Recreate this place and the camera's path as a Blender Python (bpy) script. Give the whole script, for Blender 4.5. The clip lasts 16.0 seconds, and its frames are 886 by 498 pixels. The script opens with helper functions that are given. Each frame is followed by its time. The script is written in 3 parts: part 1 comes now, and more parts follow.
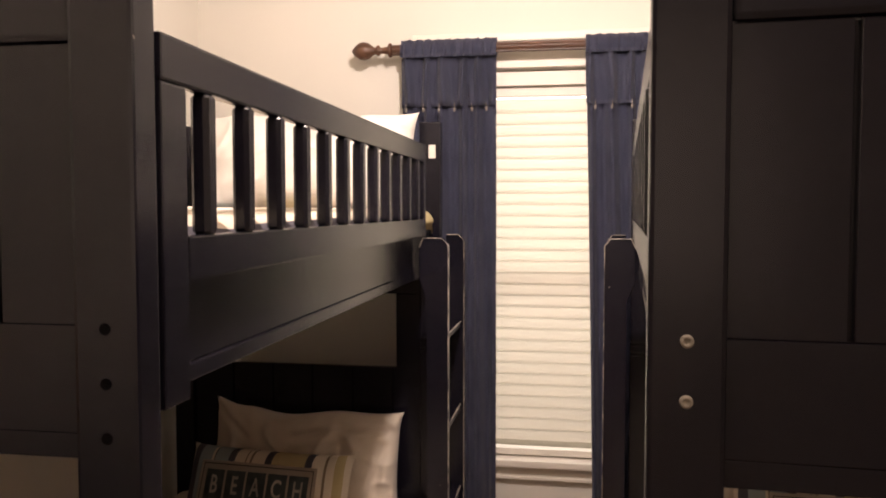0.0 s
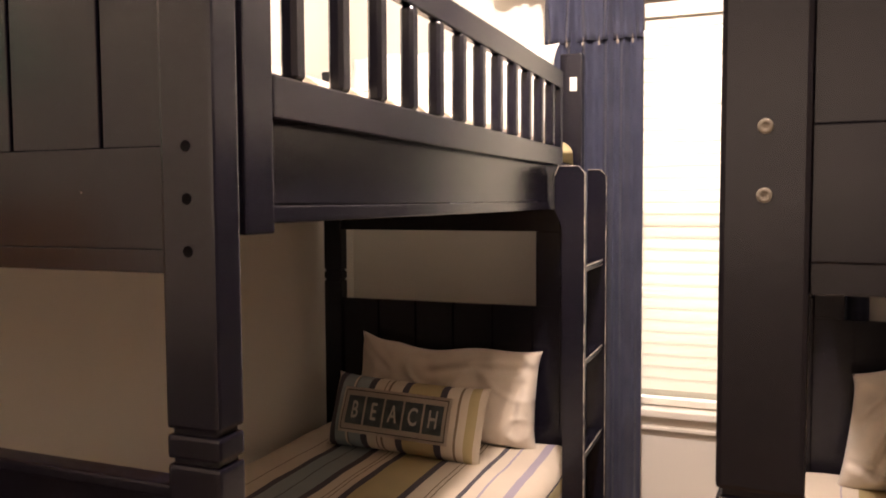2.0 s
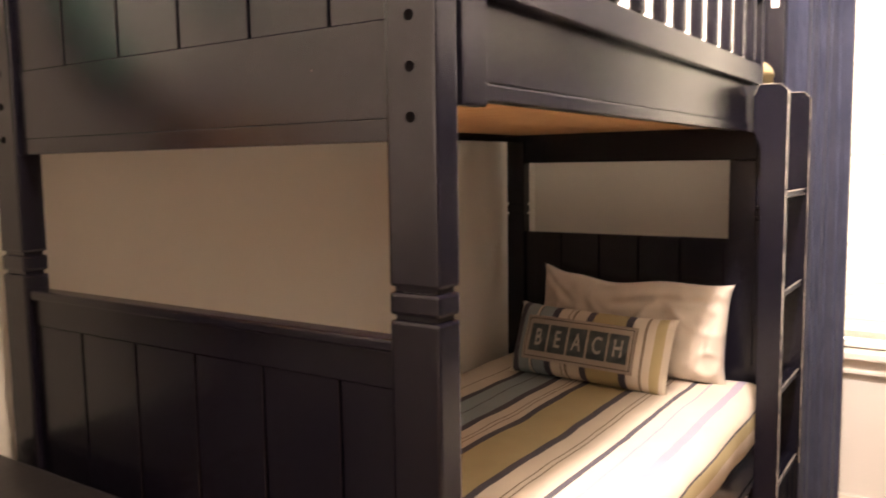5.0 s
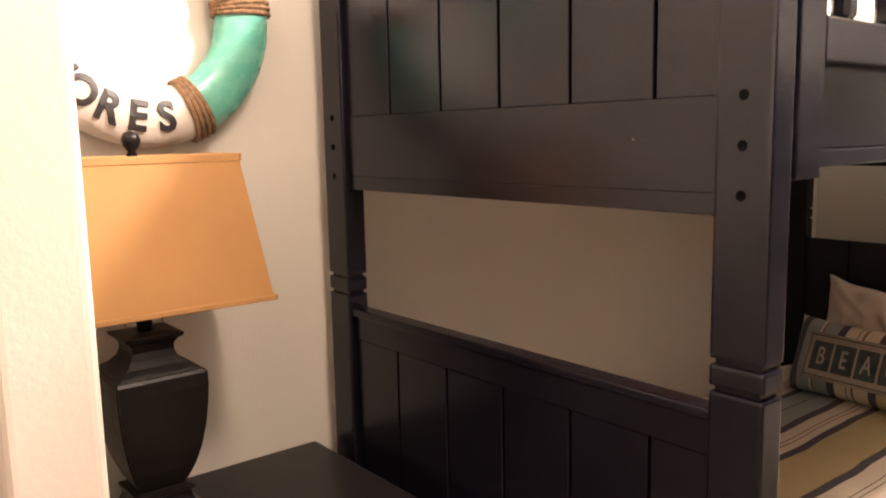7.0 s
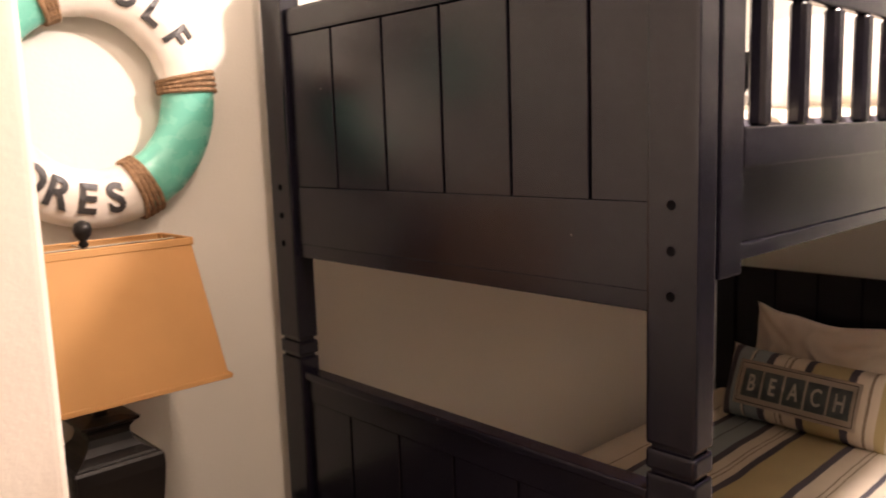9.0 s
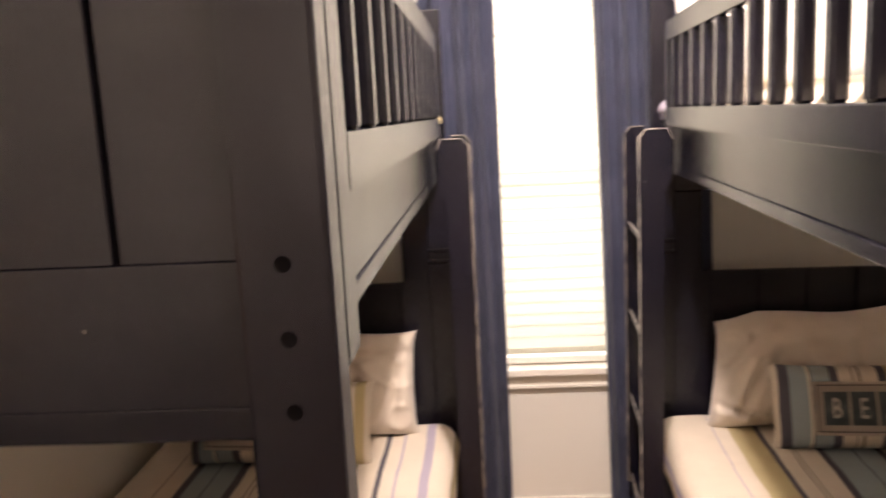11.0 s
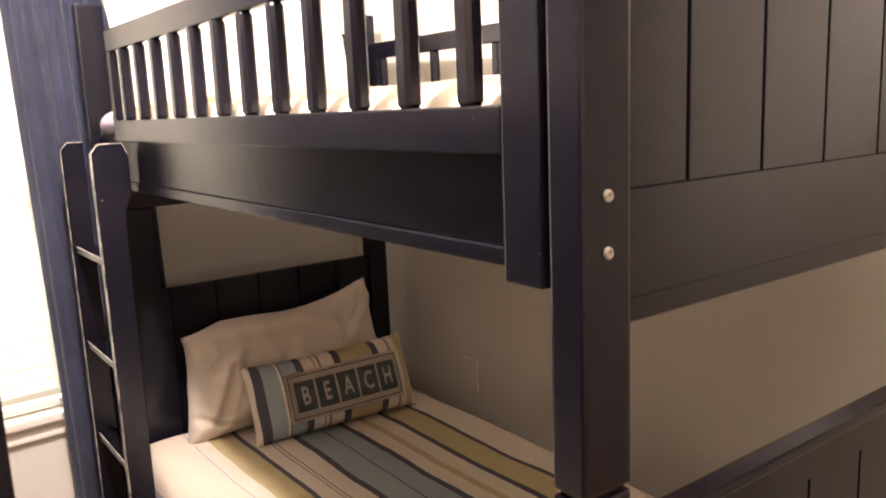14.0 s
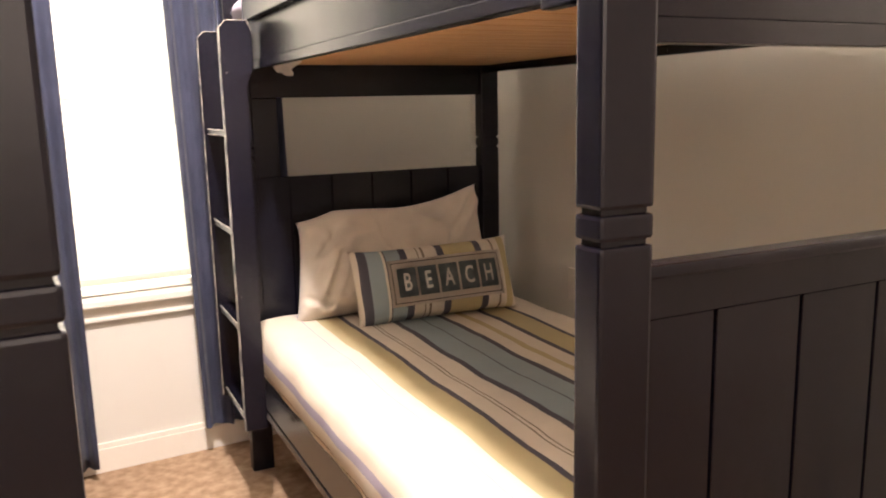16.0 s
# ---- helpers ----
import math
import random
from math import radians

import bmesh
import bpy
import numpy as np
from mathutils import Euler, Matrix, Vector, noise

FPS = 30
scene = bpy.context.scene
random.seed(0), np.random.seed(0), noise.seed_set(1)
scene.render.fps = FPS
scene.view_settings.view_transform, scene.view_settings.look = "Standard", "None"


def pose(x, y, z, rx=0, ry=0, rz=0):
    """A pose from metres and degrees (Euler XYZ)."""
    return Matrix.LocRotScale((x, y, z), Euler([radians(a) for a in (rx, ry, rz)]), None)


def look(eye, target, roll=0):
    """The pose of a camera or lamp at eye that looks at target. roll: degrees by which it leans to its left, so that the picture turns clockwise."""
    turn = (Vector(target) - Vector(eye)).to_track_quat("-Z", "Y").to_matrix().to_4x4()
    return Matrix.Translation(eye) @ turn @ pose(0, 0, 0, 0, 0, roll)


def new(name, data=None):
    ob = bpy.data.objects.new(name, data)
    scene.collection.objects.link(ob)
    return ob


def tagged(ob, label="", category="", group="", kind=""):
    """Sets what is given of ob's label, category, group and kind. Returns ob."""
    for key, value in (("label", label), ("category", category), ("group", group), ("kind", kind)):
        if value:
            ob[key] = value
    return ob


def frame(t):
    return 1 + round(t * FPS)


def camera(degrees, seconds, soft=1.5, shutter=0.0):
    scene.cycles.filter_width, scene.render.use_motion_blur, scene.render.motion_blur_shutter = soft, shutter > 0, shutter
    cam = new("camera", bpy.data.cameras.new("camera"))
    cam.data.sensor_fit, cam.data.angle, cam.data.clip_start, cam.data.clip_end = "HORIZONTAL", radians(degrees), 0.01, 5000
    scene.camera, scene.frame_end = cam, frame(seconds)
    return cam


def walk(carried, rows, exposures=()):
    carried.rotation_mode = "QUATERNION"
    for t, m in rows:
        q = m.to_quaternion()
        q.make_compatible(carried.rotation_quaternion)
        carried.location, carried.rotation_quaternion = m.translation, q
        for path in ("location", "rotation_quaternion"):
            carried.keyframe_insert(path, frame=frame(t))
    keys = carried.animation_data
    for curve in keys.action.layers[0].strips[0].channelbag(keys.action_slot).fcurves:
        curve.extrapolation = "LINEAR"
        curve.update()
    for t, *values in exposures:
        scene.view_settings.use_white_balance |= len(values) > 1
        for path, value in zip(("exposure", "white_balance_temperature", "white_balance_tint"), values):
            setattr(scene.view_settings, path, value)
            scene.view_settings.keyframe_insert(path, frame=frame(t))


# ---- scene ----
cam = camera(58.2, 16.0, soft=1.8, shutter=0.4)
PATH = [
    (0, (0.09, -3.011, 1.571), (-0.233, -1.04, 1.469), 0.0),
    (0.5, (0.153, -2.999, 1.524), (-0.28, -1.049, 1.419), -0.1),
    (1, (0.195, -3.002, 1.478), (-0.383, -1.091, 1.369), -0.0),
    (1.5, (0.195, -2.983, 1.431), (-0.498, -1.111, 1.315), -0.2),
    (2, (0.196, -2.963, 1.381), (-0.543, -1.109, 1.259), -0.3),
    (2.5, (0.186, -2.956, 1.324), (-0.573, -1.11, 1.197), -0.5),
    (3, (0.18, -2.962, 1.265), (-0.592, -1.122, 1.133), -0.6),
    (3.2, (0.178, -2.966, 1.252), (-0.599, -1.128, 1.121), -0.7),
    (5.3, (0.152, -3.035, 1.275), (-1.045, -1.451, 1.03), -0.8),
    (5.5, (0.14, -3.056, 1.281), (-1.116, -1.523, 1.01), -0.8),
    (6, (0.109, -3.1, 1.299), (-1.287, -1.696, 1.015), -0.8),
    (6.5, (0.101, -3.116, 1.343), (-1.39, -1.812, 1.065), -0.9),
    (7, (0.11, -3.107, 1.403), (-1.431, -1.863, 1.121), -1.2),
    (7.5, (0.145, -3.124, 1.479), (-1.413, -1.9, 1.204), -1.3),
    (8, (0.176, -3.139, 1.537), (-1.387, -1.922, 1.262), -1.5),
    (8.2, (0.179, -3.143, 1.547), (-1.384, -1.926, 1.27), -1.5),
    (10.3, (-0.104, -3.010, 1.527), (-0.831, -1.174, 1.211), -2.7),
    (10.5, (-0.152, -2.953, 1.528), (-0.707, -1.059, 1.204), -2.6),
    (11, (-0.244, -2.827, 1.549), (-0.355, -0.858, 1.215), -2.9),
    (11.5, (-0.335, -2.779, 1.58), (0.033, -0.842, 1.244), -2.7),
    (12, (-0.426, -2.763, 1.605), (0.358, -0.955, 1.262), -2.8),
    (12.5, (-0.46, -2.763, 1.632), (0.607, -1.108, 1.284), -2.8),
    (13, (-0.472, -2.748, 1.627), (0.728, -1.187, 1.278), -2.6),
    (13.5, (-0.461, -2.738, 1.605), (0.783, -1.212, 1.254), -2.6),
    (14, (-0.443, -2.727, 1.538), (0.82, -1.216, 1.187), -2.4),
    (14.5, (-0.399, -2.735, 1.448), (0.874, -1.233, 1.095), -2.1),
    (15, (-0.384, -2.783, 1.355), (0.836, -1.238, 1.002), -1.7),
    (15.5, (-0.391, -2.841, 1.286), (0.681, -1.19, 0.932), -1.5),
    (16, (-0.398, -2.871, 1.236), (0.566, -1.155, 0.881), -1.3),
]
walk(cam, [(t, look(eye, target, roll)) for t, eye, target, roll in PATH], [
    (0, -1.12, 6700, 15), (1.5, -0.50, 6700, 15), (3.0, 0.22, 6600, 15), (5.5, 0.66, 6550, 13), (6.5, 0.62, 6550, 13), (8.0, -0.26, 6600, 17),
    (10.5, 0.22, 6350, 12), (11.5, -0.28, 6300, 13), (12.0, -0.40, 6250, 13), (13.5, 0.10, 6250, 13), (14.5, 0.46, 6150, 11), (16.0, 0.68, 6050, 9)])

# ---- light and exposure ----
def sky_world():
    w = bpy.data.worlds.new("sky")
    scene.world = w
    w.use_nodes = True
    nt = w.node_tree
    sky = nt.nodes.new("ShaderNodeTexSky")
    sky.sky_type = "NISHITA"
    sky.sun_disc = False
    sky.sun_elevation, sky.sun_rotation = radians(50), radians(20)
    nt.links.new(sky.outputs[0], nt.nodes["Background"].inputs[0])
    nt.nodes["Background"].inputs[1].default_value = 0.12


def area(name, m, sx, sy, watts, colour):
    d = bpy.data.lights.new(name, "AREA")
    d.shape, d.size, d.size_y, d.energy, d.color = "RECTANGLE", sx, sy, watts, colour
    ob = new(name, d)
    ob.matrix_world = m
    return ob


def bulb(name, x, y, z, radius, watts, colour):
    d = bpy.data.lights.new(name, "POINT")
    d.shadow_soft_size, d.energy, d.color = radius, watts, colour
    ob = new(name, d)
    ob.location = (x, y, z)
    return ob


sky_world()
WARM = (1.0, 0.77, 0.60)
area("window_daylight", look((-0.02, 0.45, 1.55), (-0.02, 0, 1.30)), 1.1, 1.7, 40, (1.0, 0.93, 0.82))
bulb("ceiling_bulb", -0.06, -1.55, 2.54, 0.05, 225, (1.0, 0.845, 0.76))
area("hall_light", look((0.05, -2.52, 2.61), (0.05, -2.52, 0)), 0.30, 0.30, 25, WARM)
# added soft fill in front of the solid south wall; no opening there
area("hall_fill", look((-0.3, -5.15, 1.5), (-0.3, -2.2, 1.0)), 1.6, 1.8, 20, (1.0, 0.78, 0.62))


# ---- materials ----
def nodes(name):
    m = bpy.data.materials.new(name)
    m.use_nodes = True
    nt = m.node_tree
    return m, nt, nt.nodes["Principled BSDF"]


def add(nt, kind, **kw):
    n = nt.nodes.new(kind)
    for k, v in kw.items():
        n.inputs[k].default_value = v
    return n


def grain(nt, b, scale, depth, detail=6.0, stretch=(1, 1, 1)):
    """Fine relief from object-space noise."""
    tc = nt.nodes.new("ShaderNodeTexCoord")
    mp = add(nt, "ShaderNodeMapping", Scale=stretch)
    nt.links.new(tc.outputs["Object"], mp.inputs[0])
    n = add(nt, "ShaderNodeTexNoise", Scale=scale, Detail=detail)
    nt.links.new(mp.outputs[0], n.inputs["Vector"])
    bu = add(nt, "ShaderNodeBump", Strength=1.0, Distance=depth)
    nt.links.new(n.outputs["Fac"], bu.inputs["Height"])
    nt.links.new(bu.outputs[0], b.inputs["Normal"])
    return mp, n


def two_tone(nt, b, vec, scale, c1, c2, lo=0.35, hi=0.65, detail=5.0):
    n = add(nt, "ShaderNodeTexNoise", Scale=scale, Detail=detail)
    nt.links.new(vec, n.inputs["Vector"])
    r = nt.nodes.new("ShaderNodeValToRGB")
    r.color_ramp.elements[0].position, r.color_ramp.elements[1].position = lo, hi
    r.color_ramp.elements[0].color, r.color_ramp.elements[1].color = (*c1, 1), (*c2, 1)
    nt.links.new(n.outputs["Fac"], r.inputs[0])
    nt.links.new(r.outputs[0], b.inputs["Base Color"])
    return r


def paint(name, c1, c2, rough, scale=3.0, bump=0.0004, bscale=60, stretch=(1, 1, 1)):
    m, nt, b = nodes(name)
    mp, n = grain(nt, b, bscale, bump, stretch=stretch)
    two_tone(nt, b, mp.outputs[0], scale, c1, c2)
    rr = add(nt, "ShaderNodeMapRange")
    rr.inputs["To Min"].default_value, rr.inputs["To Max"].default_value = rough - 0.06, rough + 0.08
    n2 = add(nt, "ShaderNodeTexNoise", Scale=scale * 4, Detail=4.0)
    nt.links.new(mp.outputs[0], n2.inputs["Vector"])
    nt.links.new(n2.outputs["Fac"], rr.inputs["Value"])
    nt.links.new(rr.outputs[0], b.inputs["Roughness"])
    return m


def bed_paint():
    """Dark navy satin paint with pale specks where it has chipped."""
    m, nt, b = nodes("navy_paint")
    mp, n = grain(nt, b, 45, 0.0003)
    base = two_tone(nt, b, mp.outputs[0], 2.2, (0.0043, 0.0039, 0.0082), (0.0069, 0.0061, 0.0110))
    b.inputs["Specular IOR Level"].default_value = 0.34
    chip = add(nt, "ShaderNodeTexNoise", Scale=70.0, Detail=3.0)
    nt.links.new(mp.outputs[0], chip.inputs["Vector"])
    cut = nt.nodes.new("ShaderNodeValToRGB")
    cut.color_ramp.elements[0].position, cut.color_ramp.elements[1].position = 0.770, 0.785
    nt.links.new(chip.outputs["Fac"], cut.inputs[0])
    mix = nt.nodes.new("ShaderNodeMixRGB")
    mix.inputs[2].default_value = (0.22, 0.19, 0.16, 1)
    nt.links.new(cut.outputs[0], mix.inputs[0])
    nt.links.new(base.outputs[0], mix.inputs[1])
    nt.links.new(mix.outputs[0], b.inputs["Base Color"])
    rr = add(nt, "ShaderNodeMapRange")
    rr.inputs["To Min"].default_value, rr.inputs["To Max"].default_value = 0.21, 0.29
    n2 = add(nt, "ShaderNodeTexNoise", Scale=7.0, Detail=5.0)
    nt.links.new(mp.outputs[0], n2.inputs["Vector"])
    nt.links.new(n2.outputs["Fac"], rr.inputs["Value"])
    nt.links.new(rr.outputs[0], b.inputs["Roughness"])
    return m


def cloth(name, c1, c2, scale=4.0, weave=900, sheen=0.2):
    m, nt, b = nodes(name)
    mp, n = grain(nt, b, weave, 0.0004, 2.0)
    two_tone(nt, b, mp.outputs[0], scale, c1, c2)
    b.inputs["Roughness"].default_value = 0.92
    b.inputs["Sheen Weight"].default_value = sheen
    return m


CREAM, INK, LAV = (0.66, 0.58, 0.47), (0.075, 0.068, 0.085), (0.38, 0.34, 0.42)
GOLD, BLUE, BROWN = (0.47, 0.385, 0.205), (0.28, 0.33, 0.34), (0.22, 0.17, 0.12)


def striped(name, stops, wobble=0.008, bump=0.0012, turn=0.0, fold=None):
    """Woven stripes across the object's x, in metres; stops are (start, colour).
    With fold, the stripes run on down the side below that height, and x is taken with the sign of turn."""
    m, nt, b = nodes(name)
    tc = nt.nodes.new("ShaderNodeTexCoord")
    n = add(nt, "ShaderNodeTexNoise", Scale=5.0, Detail=2.0)
    nt.links.new(tc.outputs["Object"], n.inputs["Vector"])
    sep = nt.nodes.new("ShaderNodeSeparateXYZ")
    nt.links.new(tc.outputs["Object"], sep.inputs[0])
    ma = nt.nodes.new("ShaderNodeMath")
    ma.operation = "MULTIPLY_ADD"
    ma.inputs[1].default_value = wobble * 2
    nt.links.new(n.outputs["Fac"], ma.inputs[0])
    across = sep.outputs[0]
    if fold is not None:
        down = add(nt, "ShaderNodeMath")
        down.operation = "SUBTRACT"
        down.inputs[1].default_value = fold
        nt.links.new(sep.outputs[2], down.inputs[0])
        low = nt.nodes.new("ShaderNodeMath")
        low.operation = "MINIMUM"
        low.inputs[1].default_value = 0.0
        nt.links.new(down.outputs[0], low.inputs[0])
        shift = nt.nodes.new("ShaderNodeMath")
        shift.operation = "ADD"
        shift.inputs[1].default_value = 0.15
        nt.links.new(low.outputs[0], shift.inputs[0])
        both = nt.nodes.new("ShaderNodeMath")
        both.operation = "MULTIPLY_ADD"
        both.inputs[1].default_value = turn
        nt.links.new(across, both.inputs[0])
        nt.links.new(shift.outputs[0], both.inputs[2])
        across = both.outputs[0]
    nt.links.new(across, ma.inputs[2])
    off = nt.nodes.new("ShaderNodeMath")
    off.operation = "ADD"
    off.inputs[1].default_value = -wobble
    nt.links.new(ma.outputs[0], off.inputs[0])
    r = nt.nodes.new("ShaderNodeValToRGB")
    r.color_ramp.interpolation = "CONSTANT"
    e = r.color_ramp.elements
    while len(e) < len(stops):
        e.new(0.5)
    for k, (p, c) in enumerate(stops):
        e[k].position = p
    for k, (p, c) in enumerate(stops):
        e[k].color = (*c, 1)
    nt.links.new(off.outputs[0], r.inputs[0])
    var = add(nt, "ShaderNodeTexNoise", Scale=11.0, Detail=6.0)
    nt.links.new(tc.outputs["Object"], var.inputs["Vector"])
    mx = nt.nodes.new("ShaderNodeMixRGB")
    mx.blend_type = "MULTIPLY"
    mr = nt.nodes.new("ShaderNodeValToRGB")
    mr.color_ramp.elements[0].color, mr.color_ramp.elements[1].color = (0.82, 0.82, 0.82, 1), (1.0, 1.0, 1.0, 1)
    nt.links.new(var.outputs["Fac"], mr.inputs[0])
    mx.inputs[0].default_value = 1.0
    nt.links.new(r.outputs[0], mx.inputs[1])
    nt.links.new(mr.outputs[0], mx.inputs[2])
    nt.links.new(mx.outputs[0], b.inputs["Base Color"])
    w = add(nt, "ShaderNodeTexNoise", Scale=420.0, Detail=2.0)
    nt.links.new(tc.outputs["Object"], w.inputs["Vector"])
    bu = add(nt, "ShaderNodeBump", Strength=1.0, Distance=bump * 0.5)
    nt.links.new(w.outputs["Fac"], bu.inputs["Height"])
    nt.links.new(bu.outputs[0], b.inputs["Normal"])
    b.inputs["Roughness"].default_value = 0.93
    return m


NAVY = bed_paint()
CHIPPED = paint("chipped_edge", (0.045, 0.040, 0.044), (0.46, 0.40, 0.33), 0.5, scale=34)
WORN = paint("worn_notch_edge", (0.007, 0.006, 0.009), (0.17, 0.15, 0.125), 0.55, scale=48)
HOLE_SHADE = paint("bolt_hole_shade", (0.003, 0.0027, 0.0032), (0.005, 0.0045, 0.005), 0.9)
STEEL = paint("bolt_zinc", (0.22, 0.20, 0.17), (0.32, 0.29, 0.25), 0.5, scale=60)
WALL = paint("sage_wall_paint", (0.655, 0.63, 0.565), (0.685, 0.66, 0.595), 0.78, scale=1.6, bump=0.0005, bscale=140)
HALLWALL = paint("hall_wall_paint", (0.66, 0.60, 0.53), (0.70, 0.64, 0.56), 0.75, scale=1.6, bump=0.0004, bscale=140)
TRIM = paint("white_trim_paint", (0.74, 0.70, 0.62), (0.80, 0.76, 0.68), 0.45, scale=5, bump=0.0003)
WHITECEIL = paint("ceiling_paint", (0.74, 0.71, 0.65), (0.78, 0.75, 0.69), 0.85, bump=0.002, bscale=90)
CARPET = paint("tan_carpet", (0.36, 0.225, 0.13), (0.54, 0.375, 0.24), 0.97, scale=26, bump=0.010, bscale=260)
PINE = paint("pine_board", (0.46, 0.25, 0.105), (0.60, 0.36, 0.17), 0.6, scale=7, bscale=30, stretch=(1, 9, 9))
LINEN = cloth("cream_linen", (0.53, 0.455, 0.375), (0.61, 0.535, 0.445))
WHITELINEN = cloth("white_linen", (0.76, 0.72, 0.66), (0.84, 0.80, 0.74))
SLATE = cloth("slate_print", (0.085, 0.105, 0.108), (0.125, 0.145, 0.145), scale=30)
PRINT = cloth("pale_print", (0.46, 0.44, 0.39), (0.56, 0.53, 0.46), scale=30)
PIPING = cloth("dark_piping", (0.10, 0.085, 0.085), (0.15, 0.12, 0.11), scale=40)
DENIM = cloth("blue_curtain_cloth", (0.050, 0.056, 0.100), (0.068, 0.074, 0.125), scale=9, weave=700)
ROD = paint("dark_brown_wood", (0.055, 0.024, 0.013), (0.10, 0.045, 0.024), 0.42, scale=12, stretch=(1, 8, 8))
BLACK = paint("black_lacquer", (0.008, 0.007, 0.007), (0.014, 0.012, 0.011), 0.30, scale=5)
STAND = paint("black_stand_paint", (0.012, 0.011, 0.012), (0.019, 0.017, 0.018), 0.36, scale=4)
TEAL = paint("teal_enamel", (0.11, 0.40, 0.31), (0.16, 0.47, 0.37), 0.26, scale=9, bump=0.0012, bscale=30)
RINGWHITE = paint("worn_white_enamel", (0.60, 0.54, 0.47), (0.74, 0.68, 0.60), 0.36, scale=12, bump=0.0016, bscale=28)
ROPE = paint("brown_jute", (0.15, 0.085, 0.04), (0.30, 0.18, 0.095), 0.9, scale=120, bump=0.001, bscale=500)
SIGNBLACK = paint("black_lettering", (0.015, 0.013, 0.013), (0.03, 0.026, 0.024), 0.5, scale=50)
BRASS = paint("dull_wire", (0.25, 0.20, 0.13), (0.34, 0.27, 0.18), 0.35, scale=30)
PLASTIC = paint("white_plastic", (0.70, 0.66, 0.58), (0.74, 0.70, 0.62), 0.4, scale=20)
for dull, level in ((HOLE_SHADE, 0.03), (BLACK, 0.20), (STAND, 0.25)):
    dull.node_tree.nodes["Principled BSDF"].inputs["Specular IOR Level"].default_value = level
CORD = paint("pale_cord", (0.45, 0.40, 0.33), (0.55, 0.5, 0.42), 0.9, scale=60)


TOGGLE = paint("pale_wood_toggle", (0.15, 0.135, 0.13), (0.24, 0.21, 0.19), 0.6, scale=90)


def translucent(name, front, through_colour, share, rough=0.7, scale=6.0, weave=0):
    m, nt, b = nodes(name)
    mp, n = grain(nt, b, weave or 80, 0.0003)
    two_tone(nt, b, mp.outputs[0], scale, front, tuple(c * 0.93 for c in front))
    b.inputs["Roughness"].default_value = rough
    t = nt.nodes.new("ShaderNodeBsdfTranslucent")
    t.inputs[0].default_value = (*through_colour, 1)
    mx = nt.nodes.new("ShaderNodeMixShader")
    mx.inputs[0].default_value = share
    nt.links.new(b.outputs[0], mx.inputs[1])
    nt.links.new(t.outputs[0], mx.inputs[2])
    nt.links.new(mx.outputs[0], nt.nodes["Material Output"].inputs[0])
    return m


SLAT = translucent("blind_slat", (0.70, 0.66, 0.57), (0.86, 0.80, 0.67), 0.26, 0.5)
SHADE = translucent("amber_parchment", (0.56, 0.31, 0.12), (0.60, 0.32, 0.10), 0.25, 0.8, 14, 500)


def glass():
    m, nt, b = nodes("window_glass")
    b.inputs["Transmission Weight"].default_value = 1.0
    b.inputs["Roughness"].default_value = 0.0
    b.inputs["IOR"].default_value = 1.45
    return m


GLASS = glass()

# stripes by distance from the open edge of the bed; below zero they hang down the side
EAST_STRIPES = [(-0.15, CREAM), (-0.105, BROWN), (-0.10, CREAM), (-0.062, LAV), (-0.034, CREAM), (0.143, LAV), (0.150, CREAM), (0.192, GOLD), (0.268, INK), (0.286, CREAM),
    (0.328, BROWN), (0.332, CREAM), (0.341, BROWN), (0.345, CREAM), (0.400, INK), (0.420, BLUE), (0.492, INK), (0.496, BLUE), (0.558, INK), (0.577, CREAM),
    (0.625, GOLD), (0.650, CREAM), (0.704, INK), (0.722, GOLD), (0.810, INK), (0.826, CREAM), (0.88, BROWN), (0.886, CREAM)]
WEST_STRIPES = [(-0.15, CREAM), (-0.065, GOLD), (-0.022, INK), (-0.017, CREAM), (0.058, LAV), (0.086, CREAM), (0.150, LAV), (0.156, CREAM), (0.194, INK), (0.213, CREAM),
    (0.272, BROWN), (0.276, CREAM), (0.290, BROWN), (0.294, CREAM), (0.340, INK), (0.364, GOLD), (0.496, INK), (0.518, CREAM), (0.545, BROWN), (0.549, CREAM),
    (0.560, BROWN), (0.564, CREAM), (0.598, INK), (0.621, BLUE), (0.680, INK), (0.685, BLUE), (0.738, INK), (0.762, CREAM), (0.815, BROWN), (0.820, CREAM), (0.880, INK), (0.900, CREAM)]
QUILT_E = striped("striped_quilt", [(p + 0.15, c) for p, c in EAST_STRIPES], turn=1.0, fold=0.13)
QUILT_W = striped("striped_quilt_mirrored", [(p + 0.15, c) for p, c in WEST_STRIPES], turn=-1.0, fold=0.13)
CUSHION_STRIPES = [(0.0, CREAM), (0.015, INK), (0.040, BLUE), (0.088, CREAM), (0.094, INK), (0.100, BLUE), (0.148, INK), (0.170, CREAM), (0.205, BROWN), (0.210, CREAM),
    (0.222, BROWN), (0.227, CREAM), (0.272, INK), (0.294, GOLD), (0.405, INK), (0.427, CREAM), (0.468, BROWN), (0.473, CREAM), (0.500, GOLD), (0.525, CREAM)]
CUSHION = striped("striped_cushion_cloth", CUSHION_STRIPES, 0.003)


